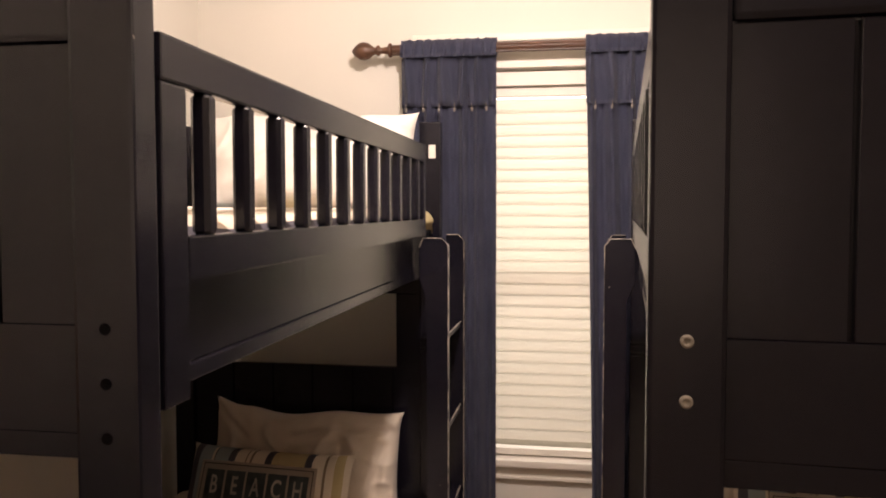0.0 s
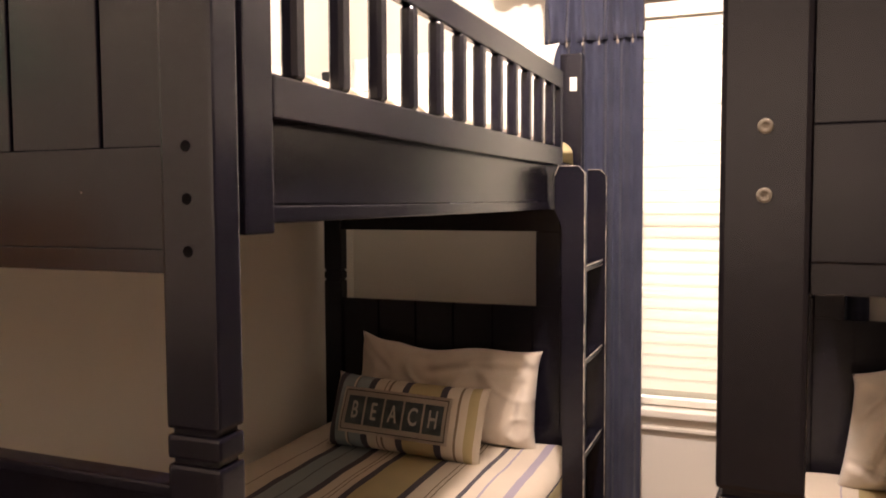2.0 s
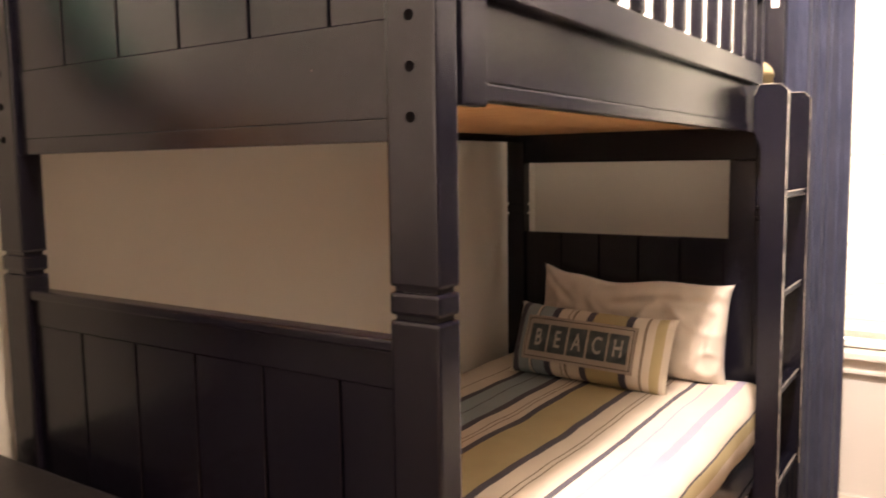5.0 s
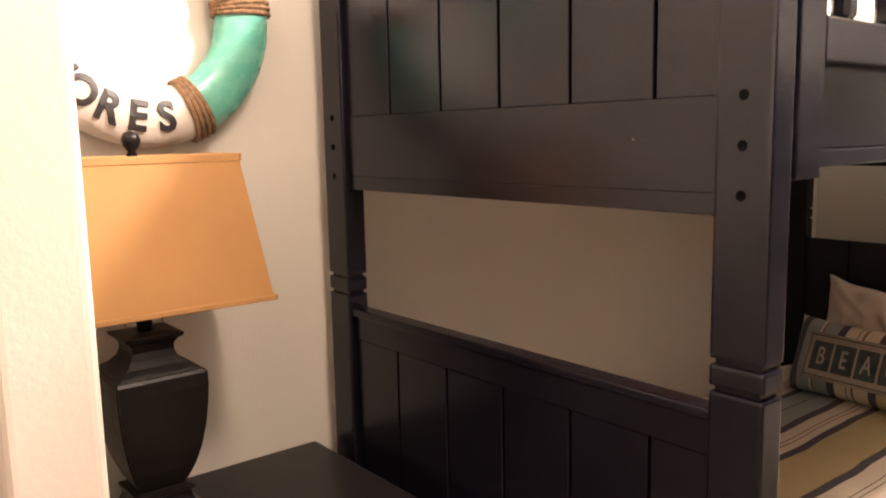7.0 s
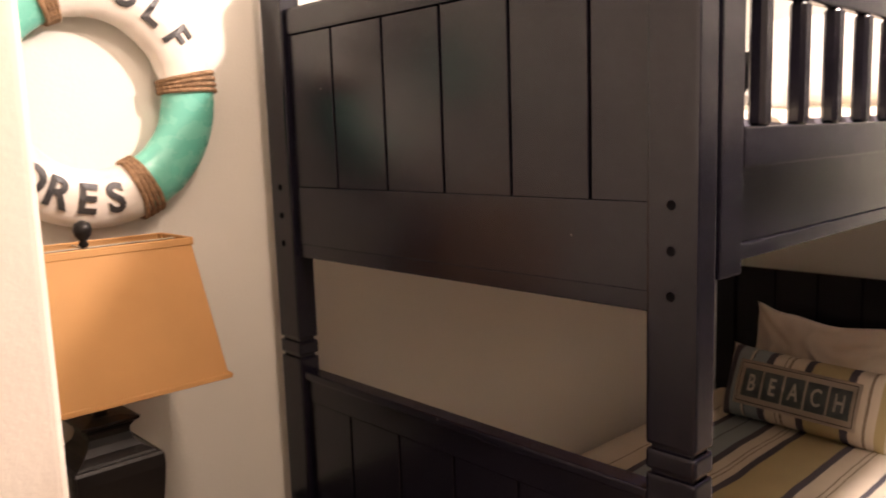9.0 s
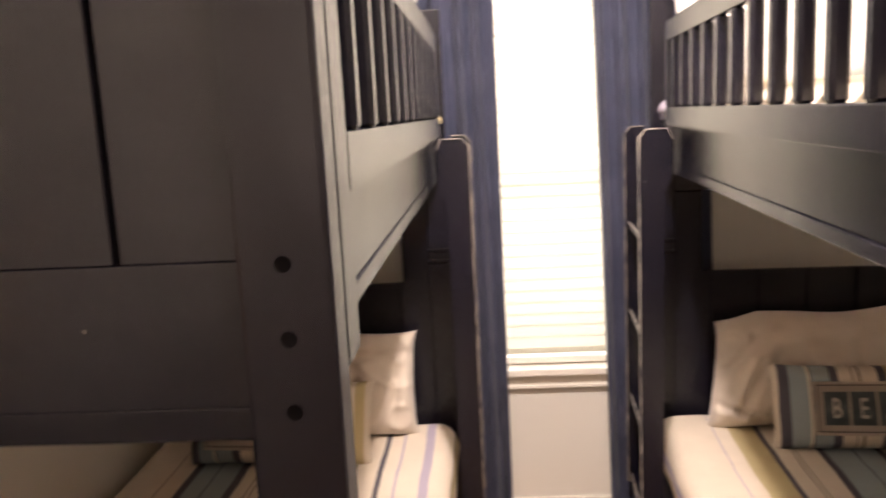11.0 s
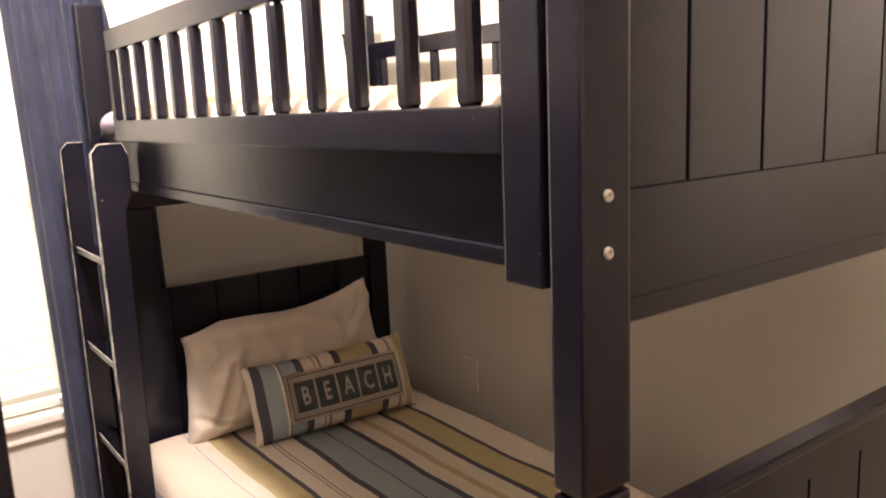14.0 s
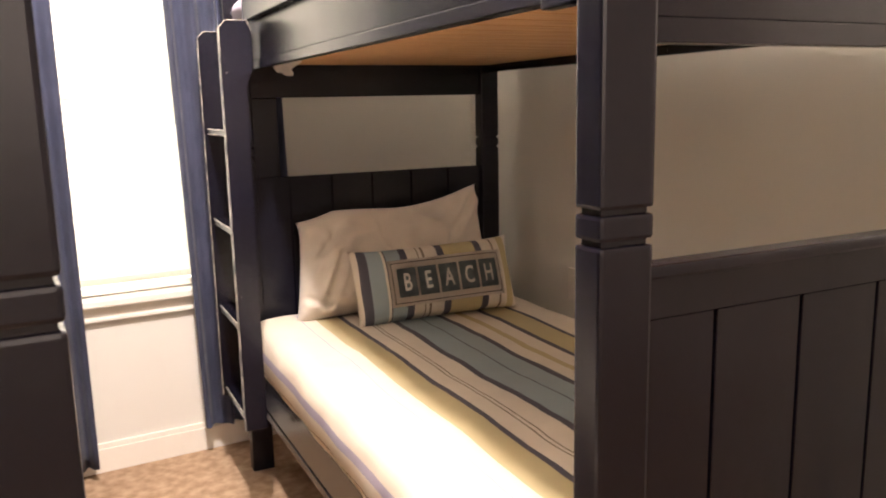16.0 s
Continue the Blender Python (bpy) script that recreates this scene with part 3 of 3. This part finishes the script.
    if side == "west":
        part("tag", box(s * 0.016, s * 0.040, HEAD - 0.003, HEAD - 0.0005, 1.742, 1.788, bevel=0.0008, seg=1), PLASTIC, bed, "small white paper tag")
    # bolts on the foot posts, and black discs painting empty bolt holes' shade
    for u, kinds in ((0.037, bolts), (BW - 0.037, "hhh")):
        for z, k in zip((1.443, 1.384, 1.325), kinds):
            if k == "b":
                b = lathe([(0.0066, 0.0), (0.0066, 0.002), (0.0056, 0.0036), (0.0030, 0.004), (0.0024, 0.0022), (0.0005, 0.002)], 20)
                o = part("bolt", b, STEEL, bed, "round zinc bolt head", smooth=True)
            else:
                b = lathe([(0.0066, 0.0), (0.0064, 0.0007), (0.0056, 0.0006), (0.0050, 0.0003), (0.0005, 0.0002)], 20)
                o = part("bolt_hole", b, HOLE_SHADE, bed, "black disc painting the shade in an empty bolt hole")
            o.matrix_basis = pose(s * u, 0.0, z, 90, 0, 0)
    return bed


BED_W = pose(-0.362, -2.242, 0)
BED_E = pose(0.162, -2.219, 0, 0, 0, -3.5)
bunk_bed("west", BED_W, "hhh")
bunk_bed("east", BED_E, "bb")


# ---- bedding ----
def mattress(side, m, z0, z1, u0, u1, v0, v1, seed, label, material):
    """A quilt-covered mattress; its x runs from the open edge to the wall."""
    s = SIDE[side]
    bm = bmesh.new()
    nx, ny = 44, 70
    r = 0.062 if z0 < 1 else 0.05
    grid = []
    lx, ly = u1 - u0, v1 - v0
    # unrolled cross-section: down the side, round the edge and over the top
    sec = [(0.012, z0), (0.0, z0 + 0.03), (-0.002, (z0 + z1) / 2 if z0 < 1 else z0 + 0.106)]
    for k in range(7):
        a = math.pi / 2 * k / 6
        sec.append((r - r * math.cos(a), z1 - r + r * math.sin(a)))
    for k in range(1, nx):
        sec.append((r + (lx - 2 * r) * k / nx, z1))
    for k in range(7):
        a = math.pi / 2 * k / 6
        sec.append((lx - r + r * math.sin(a), z1 - r + r * math.cos(a)))
    sec += [(lx + 0.004, (z0 + z1) / 2), (lx, z0 + 0.03), (lx - 0.012, z0)]
    for j in range(ny + 1):
        t = j / ny
        e = min(t, 1 - t) * ly
        drop = r * (1 - math.sqrt(max(0.0, 1 - (1 - min(e, r) / r) ** 2)))
        row = []
        for x, z in sec:
            y = v0 + ly * t
            top = (z - z0) / (z1 - z0)
            wob = 0.007 * noise.noise((x * 3.2, y * 3.2, seed)) + 0.004 * noise.noise((x * 11, y * 8, seed + 3))
            side_w = 0.006 * noise.noise((y * 7, z * 14, seed + 9)) * (1 if top < 0.8 else 0)
            if z0 > 1 and z > 1.51 and x < 0.12:
                # the cover swells over the rail, most in the gap above the ladder
                side_w -= (0.022 + 0.030 * math.exp(-(((y - 1.79) / 0.09) ** 2))) * (1 - x / 0.12)
            row.append(bm.verts.new((x + side_w, y, z - drop * top + wob * max(0, top - 0.3) / 0.7)))
        grid.append(row)
    n = len(sec)
    for j in range(ny):
        for i in range(n - 1):
            bm.faces.new((grid[j][i], grid[j][i + 1], grid[j + 1][i + 1], grid[j + 1][i]))
    bm.faces.new(grid[0]), bm.faces.new(grid[-1][::-1])
    for j in range(ny):
        bm.faces.new((grid[j][0], grid[j + 1][0], grid[j + 1][-1], grid[j][-1]))
    if s < 0:
        for v in bm.verts:
            v.co.x = -v.co.x
    top = thing("mattress", m @ pose(s * u0, 0, z0), label, "mattress")
    for v in bm.verts:
        v.co.z -= z0
    part("quilt", bm, material, top, smooth=True)
    low = -0.006 if z0 < 1 else 0.0
    part("mattress_core", box(s * 0.05, s * (lx - 0.05), v0 + 0.01, v1 - 0.01, -low, 0.03, bevel=0.01), WHITELINEN, top, "white mattress cover")
    return top


for side, m, q in (("west", BED_W, QUILT_W), ("east", BED_E, QUILT_E)):
    mattress(side, m, 0.398, 0.554, 0.006, BW - 0.015, 0.06, HEAD - 0.005, 3.0 if side == "west" else 7.0, "lower mattress under a striped cream, gold and blue quilt", q)
    mattress(side, m, 1.398, 1.572, 0.052, BW - 0.050, 0.06, HEAD - 0.01, 11.0 if side == "west" else 17.0, "upper mattress under a striped pale quilt", q)


def pillow_mesh(w, h, t, seed, crease=0.020, nx=48, ny=34, ears=0.010, sag=None, tucks=(), skew=0.0):
    """A stuffed pillow lying in x-z, its front towards -y. Returns the mesh and the front's shape."""
    bm = bmesh.new()

    def shape(a, b):
        ax, bx = abs(a), abs(b)
        body = max(0.0, (1 - ax ** 4.0) * (1 - bx ** 3.2)) ** 0.5
        x = a * w / 2 * (1 - 0.02 * (1 - bx ** 2) * ax ** 4) + math.copysign(ears * (ax * bx) ** 8, a)
        z = b * h / 2 * (1 - 0.035 * (1 - ax ** 2) * bx ** 4) + math.copysign(ears * (ax * bx) ** 8, b)
        ridge = 1 - 2 * abs(noise.noise((x * 5 + z * 3, z * 6 - x * 2, seed + 8)))
        wr = crease * (0.8 * noise.noise((x * 7, z * 7, seed)) + 0.7 * noise.noise((x * 19, z * 15, seed + 4)) - 0.9 * max(0.0, ridge) ** 5) * min(1, 4 * body)
        x += skew * b * max(0.0, -a)
        if sag:
            z += sag(a) * max(0.0, (b + 1) / 2) ** 1.5
        for a0, b0, a1, b1, width, depth in tucks:
            # distance from a fold line running between two places on the face
            da, db = a1 - a0, b1 - b0
            k = max(0.0, min(1.0, ((a - a0) * da + (b - b0) * db) / (da * da + db * db)))
            d = math.hypot((a - a0 - k * da) * w / h, b - b0 - k * db)
            wr += depth * (math.exp(-((d / width) ** 2)) - 0.55 * math.exp(-(((d - 1.7 * width) / width) ** 2))) * math.sin(math.pi * (0.15 + 0.7 * k)) * min(1, 3 * body)
        return x, body * t / 2, z, wr

    front, back = [], []
    for j in range(ny + 1):
        fr, br = [], []
        for i in range(nx + 1):
            a, b = 2 * i / nx - 1, 2 * j / ny - 1
            x, d, z, wr = shape(a, b)
            v = bm.verts.new((x, -d + wr - 0.002, z))
            fr.append(v)
            br.append(v if i in (0, nx) or j in (0, ny) else bm.verts.new((x, d + wr, z)))
        front.append(fr), back.append(br)
    for j in range(ny):
        for i in range(nx):
            bm.faces.new((front[j][i], front[j][i + 1], front[j + 1][i + 1], front[j + 1][i]))
            q = (back[j][i], back[j + 1][i], back[j + 1][i + 1], back[j][i + 1])
            bm.faces.new(q)
    return bm, shape


def pillow(m, w, h, t, seed, label, mat, sag=None, tucks=(), skew=0.0):
    bm, _ = pillow_mesh(w, h, t, seed, nx=72, ny=48, sag=sag, tucks=tucks, skew=skew)
    ob = new("pillow", mesh_of(bm, "pillow", mat, True))
    ob.matrix_world = m
    return tagged(ob, label, "pillow")


def beach_cushion(m, seed, shift):
    w, h, t = 0.545, 0.240, 0.15
    top = thing("cushion", m, "striped lumbar cushion with a printed word patch", "cushion", "printed cushions on the lower bunks")
    bm, shape = pillow_mesh(w, h, t, seed, 0.003, ears=0.006)
    for v in bm.verts:
        v.co.x += w / 2
    body = part("cover", bm, CUSHION, top, smooth=True)
    body.matrix_basis = pose(-w / 2, 0, 0)

    def lay(bm2, lift):
        for v in bm2.verts:
            x, d, z, wr = shape(max(-1, min(1, 2 * v.co.x / w)), max(-1, min(1, 2 * v.co.z / h)))
            v.co.y = -d + wr - 0.002 - lift + v.co.y
        return bm2

    def patch(x0, x1, z0, z1, nx, nz, lift):
        b = bmesh.new()
        g = [[b.verts.new((shift + x0 + (x1 - x0) * i / nx, 0, z0 + (z1 - z0) * j / nz)) for i in range(nx + 1)] for j in range(nz + 1)]
        for j in range(nz):
            for i in range(nx):
                b.faces.new((g[j][i], g[j][i + 1], g[j + 1][i + 1], g[j + 1][i]))
        lay(b, lift)
        bmesh.ops.solidify(b, geom=b.faces[:], thickness=0.0008)
        return b

    part("patch", patch(-0.185, 0.205, -0.078, 0.070, 30, 14, 0.0035), LINEN, top, "cream cloth patch", smooth=True)
    for x0, x1, z0, z1 in ((-0.176, 0.196, 0.0585, 0.0615), (-0.176, 0.196, -0.0695, -0.0665), (-0.176, -0.173, -0.0665, 0.0585), (0.193, 0.196, -0.0665, 0.0585)):
        part("piping", patch(x0, x1, z0, z1, 30 if x1 - x0 > 0.1 else 2, 2 if x1 - x0 > 0.1 else 14, 0.0046), PIPING, top)
    for k, ch in enumerate("BEACH"):
        cx = -0.128 + 0.0700 * k
        part("letter_block", patch(cx - 0.0315, cx + 0.0315, -0.050, 0.042, 8, 8, 0.0047), SLATE, top, "slate grey printed block")
        lb = letters(ch, 0.080, bold=0.0012)
        bmesh.ops.subdivide_edges(lb, edges=[e for e in lb.edges if e.calc_length() > 0.012], cuts=2)
        for v in lb.verts:
            v.co = (shift + cx + v.co.x * 0.60, 0, -0.006 + v.co.y * 0.98)
        part("letter", lay(lb, 0.0062), PRINT, top, "pale printed letter")
    return top


# lower bunks: pillow against the headboard, printed cushion in front
def sag_west(a):
    return 0.030 * math.exp(-(((a + 1.0) / 0.20) ** 2)) + 0.010 * math.exp(-(((a + 0.62) / 0.18) ** 2)) - 0.010 * math.exp(-(((a + 0.15) / 0.28) ** 2)) + 0.008 * math.exp(-(((a - 0.35) / 0.30) ** 2)) - 0.006 * max(0.0, a)


def sag_east(a):
    return 0.026 * math.exp(-(((a - 1.0) / 0.30) ** 2)) - 0.012 * math.exp(-(((a - 0.15) / 0.35) ** 2)) - 0.040 * max(0.0, -a - 0.62) / 0.38


pillow(pose(-0.820, -0.400, 0.706, -15, 0, 2), 0.66, 0.325, 0.15, 2.0, "cream linen pillow propped against the headboard", LINEN, sag_west,
       ((-0.75, -0.2, 0.05, -0.05, 0.10, 0.016), (-0.1, 0.45, 0.85, 0.62, 0.09, 0.012), (0.75, -0.9, 0.86, 0.3, 0.10, 0.014), (-0.95, 0.9, -0.6, 0.35, 0.08, 0.012)))
pillow(pose(0.780, -0.425, 0.730, -14, -2, -5), 0.68, 0.36, 0.19, 5.0, "creased cream linen pillow propped against the headboard", LINEN, sag_east,
       ((-0.62, 0.15, -0.78, -0.75, 0.075, 0.034), (-0.95, -0.55, -0.55, -0.85, 0.07, 0.020), (-0.9, 0.1, -0.68, 0.55, 0.08, 0.014), (-0.85, 0.6, 0.2, 0.72, 0.12, 0.010), (0.6, 0.3, 0.97, 0.9, 0.10, 0.014)), 0.026)
beach_cushion(pose(-0.878, -0.600, 0.666, -22, 1.5, -1), 8.0, -0.026)
beach_cushion(pose(0.834, -0.615, 0.668, -20, -1.5, -9), 12.0, 0.012)
# upper bunks
pillow(pose(-0.80, -0.430, 1.722, -16, 0, 0), 0.74, 0.33, 0.19, 21.0, "plump white pillow standing on the upper bunk", WHITELINEN)
pillow(pose(0.70, -0.430, 1.722, -16, 0, -4), 0.74, 0.33, 0.19, 26.0, "plump white pillow standing on the upper bunk", WHITELINEN)


# ---- nightstand, lamp, life ring ----
def nightstand():
    top = thing("nightstand", pose(-1.18, -2.565, 0), "black painted wooden nightstand beside the bunk bed", "nightstand")
    part("top", box(-0.205, 0.232, -0.30, 0.290, 0.718, 0.742, bevel=0.006), STAND, top)
    part("body", box(-0.195, 0.185, -0.28, 0.278, 0.09, 0.7175, bevel=0.004), STAND, top)
    for z0, z1 in ((0.13, 0.40), (0.42, 0.69)):
        part("drawer_front", box(0.1855, 0.203, -0.26, 0.258, z0, z1, bevel=0.005), STAND, top)
    for x in (-0.17, 0.16):
        for y in (-0.255, 0.253):
            part("foot", box(x - 0.022, x + 0.022, y - 0.022, y + 0.022, 0, 0.0895, bevel=0.004), STAND, top)


def table_lamp():
    top = thing("table_lamp", pose(-1.217, -2.680, 0.742), "black urn table lamp with an amber rectangular shade", "table lamp")
    foot = lathe([(0.079, 0.0), (0.080, 0.003), (0.080, 0.023), (0.077, 0.027), (0.064, 0.033), (0.053, 0.044), (0.046, 0.060), (0.044, 0.071), (0.049, 0.074), (0.049, 0.080), (0.040, 0.083)], square=True)
    part("foot", foot, BLACK, top, "stepped square foot")
    urn = lathe([(0.036, 0.083), (0.043, 0.094), (0.053, 0.118), (0.062, 0.150), (0.069, 0.188), (0.073, 0.225), (0.075, 0.258), (0.0745, 0.279), (0.071, 0.284)], square=True)
    bmesh.ops.bevel(urn, geom=[e for e in urn.edges if abs(e.verts[0].co.z - e.verts[1].co.z) > 0.005], offset=0.003, segments=2, affect="EDGES")
    part("urn", urn, BLACK, top)
    neck = lathe([(0.066, 0.284), (0.062, 0.288), (0.048, 0.297), (0.038, 0.308), (0.034, 0.320), (0.035, 0.330), (0.041, 0.338), (0.047, 0.342), (0.048, 0.347), (0.024, 0.350)], square=True)
    part("neck", neck, BLACK, top)
    part("socket", lathe([(0.013, 0.350), (0.013, 0.40), (0.010, 0.41)], 16), BLACK, top, smooth=True)
    z0, z1 = 0.388, 0.638
    b0, b1 = (0.094, 0.196), (0.060, 0.158)
    sh = bmesh.new()
    lo = [sh.verts.new((sx * b0[0], sy * b0[1], z0)) for sx, sy in ((-1, -1), (1, -1), (1, 1), (-1, 1))]
    hi = [sh.verts.new((sx * b1[0], sy * b1[1], z1)) for sx, sy in ((-1, -1), (1, -1), (1, 1), (-1, 1))]
    for k in range(4):
        sh.faces.new((lo[k], lo[(k + 1) % 4], hi[(k + 1) % 4], hi[k]))
    bmesh.ops.bevel(sh, geom=[e for e in sh.edges if abs(e.verts[0].co.z - e.verts[1].co.z) > 0.1], offset=0.006, segments=3, affect="EDGES")
    bmesh.ops.solidify(sh, geom=sh.faces[:], thickness=0.0018)
    part("shade", sh, SHADE, top, "amber parchment shade")
    for z, (hx, hy), dz in ((z1 - 0.012, b1, 0.013), (z0 - 0.001, b0, 0.009)):
        t = bmesh.new()
        for x0, x1, y0, y1 in ((-hx - 0.003, hx + 0.003, -hy - 0.003, -hy + 0.001), (-hx - 0.003, hx + 0.003, hy - 0.001, hy + 0.003),
                               (-hx - 0.003, -hx + 0.001, -hy + 0.0015, hy - 0.0015), (hx - 0.001, hx + 0.003, -hy + 0.0015, hy - 0.0015)):
            bm_box(t, x0, x1, y0, y1, z, z + dz, 0.001, 1)
        part("shade_trim", t, SHADE, top)
    wire = bmesh.new()
    for p, q in (((0, -0.155, z1 - 0.004), (0, 0.155, z1 - 0.004)), ((-0.057, 0, z1 - 0.004), (0.057, 0, z1 - 0.004)), ((0, -0.03, 0.36), (0, -0.055, 0.50)), ((0, -0.055, 0.50), (0, 0, z1 - 0.004)), ((0, 0.03, 0.36), (0, 0.055, 0.50)), ((0, 0.055, 0.50), (0, 0, z1 - 0.004))):
        cyl(wire, p, q, 0.0016, seg=8)
    part("harp", wire, BRASS, top)
    part("finial", lathe([(0.004, z1 - 0.004), (0.009, z1 + 0.002), (0.006, z1 + 0.008), (0.013, z1 + 0.017), (0.0155, z1 + 0.027), (0.012, z1 + 0.037), (0.003, z1 + 0.042)], 20), BLACK, top, smooth=True)


def life_ring():
    """Local frame: x to the right along the wall, z up, front towards -y."""
    R, r = 0.188, 0.053
    top = thing("life_ring", pose(XL + 0.034, -2.598, 1.634, 0, 0, 90), "teal and white decorative life ring with rope bands on the wall", "life ring")

    def tube(a0, a1, na, r0, flat=0.62, n=20):
        bm, rings = bmesh.new(), []
        for k in range(na + 1):
            a = radians(a0 + (a1 - a0) * k / na)
            ring = []
            for j in range(n):
                t = 2 * math.pi * j / n
                rho = R + r0 * math.cos(t) + 0.0012 * noise.noise((math.cos(a) * 6, math.sin(a) * 6, t))
                y = -flat * r0 * math.sin(t)
                ring.append(bm.verts.new((rho * math.cos(a), y, rho * math.sin(a))))
            rings.append(ring)
        for p, q in zip(rings, rings[1:]):
            for j in range(n):
                bm.faces.new((p[j], q[j], q[(j + 1) % n], p[(j + 1) % n]))
        bm.faces.new(rings[0]), bm.faces.new(rings[-1][::-1])
        return bm

    cuts = (6, 112, 186, 294, 366)
    for k, (a, b) in enumerate(zip(cuts, cuts[1:])):
        part("white_section" if k % 2 == 0 else "teal_section", tube(a, b, 30, r), RINGWHITE if k % 2 == 0 else TEAL, top,
             "worn white painted section" if k % 2 == 0 else "glossy teal painted section", smooth=True)
    for a in cuts[:4]:
        bm = bmesh.new()
        for turn in range(4):
            aa = radians(a - 4.2 + 2.8 * turn)
            skew = 0.03
            pts = []
            for j in range(28):
                t = 2 * math.pi * j / 28
                ang = aa + skew * math.sin(t) * 0.5
                rho = R + (r + 0.0035) * math.cos(t)
                pts.append(Vector((rho * math.cos(ang), -0.62 * (r + 0.0045) * math.sin(t), rho * math.sin(ang))))
            for j in range(28):
                p, q = pts[j], pts[(j + 1) % 28]
                cyl(bm, p, q, 0.0047, seg=7)
        part("rope_band", bm, ROPE, top, "wrapped brown jute rope")

    def arc_text(word, mid, step, outward):
        for k, ch in enumerate(word):
            a = radians(mid + (k - (len(word) - 1) / 2) * step)
            b = letters(ch, 0.074, extrude=0.0015, bold=0.0022)
            bmesh.ops.subdivide_edges(b, edges=[e for e in b.edges if e.calc_length() > 0.02], cuts=1)
            up = Vector((math.cos(a), 0, math.sin(a))) * (1 if outward else -1)
            right = Vector((math.sin(a), 0, -math.cos(a))) * (1 if outward else -1)
            c = Vector((math.cos(a), 0, math.sin(a))) * (R + 0.002)
            for v in b.verts:
                p = c + right * (v.co.x * 0.92) + up * v.co.y
                rho = math.hypot(p.x, p.z) - R
                d = 0.62 * math.sqrt(max(0.0, r * r - rho * rho))
                v.co = (p.x, -d - 0.0018 - v.co.z, p.z)
            part("letter", b, SIGNBLACK, top, "black painted letter")

    arc_text("GULF", 60, -17.8, True)
    arc_text("SHORES", 237, 15.6, False)


nightstand()
table_lamp()
life_ring()


# ---- small things ----
def outlet():
    top = thing("wall_outlet", pose(XR - 0.001, -0.70, 0.600), "white plastic wall outlet above the mattress", "outlet")
    part("plate", box(-0.006, 0, -0.036, 0.036, -0.058, 0.058, bevel=0.002), PLASTIC, top)
    for z in (-0.022, 0.022):
        part("socket", box(-0.0085, -0.0062, -0.016, 0.016, z - 0.014, z + 0.014, bevel=0.001), PLASTIC, top)


outlet()


def loose_sheet(side, m, u, v, length, drop, seed):
    """A strip of sheet that has slipped through beside the slats."""
    s, bm, n = SIDE[side], bmesh.new(), 26
    top, low = [], []
    for k in range(n + 1):
        t = k / n
        w = 0.012 * noise.noise((t * 5, seed, 0)) + 0.004 * math.sin(19 * t + seed)
        top.append(bm.verts.new((s * (u + w), v - length * t, 1.377)))
        low.append(bm.verts.new((s * (u + 0.02 + 1.6 * w), v - length * t, 1.377 - drop * math.sin(math.pi * min(1, t * 1.02)) ** 0.7 * (0.75 + 0.6 * noise.noise((t * 4, seed, 3))))))
    for k in range(n):
        bm.faces.new((top[k], top[k + 1], low[k + 1], low[k]))
    bmesh.ops.solidify(bm, geom=bm.faces[:], thickness=0.0015)
    ob = new("loose_sheet", mesh_of(bm, "loose_sheet", WHITELINEN, True))
    ob.matrix_world = m
    return tagged(ob, "loose edge of a white sheet hanging below the upper bunk", "sheet")


loose_sheet("east", BED_E, 0.10, 1.78, 0.26, 0.055, 2.0)
loose_sheet("west", BED_W, 0.08, 1.70, 0.75, 0.030, 5.0)
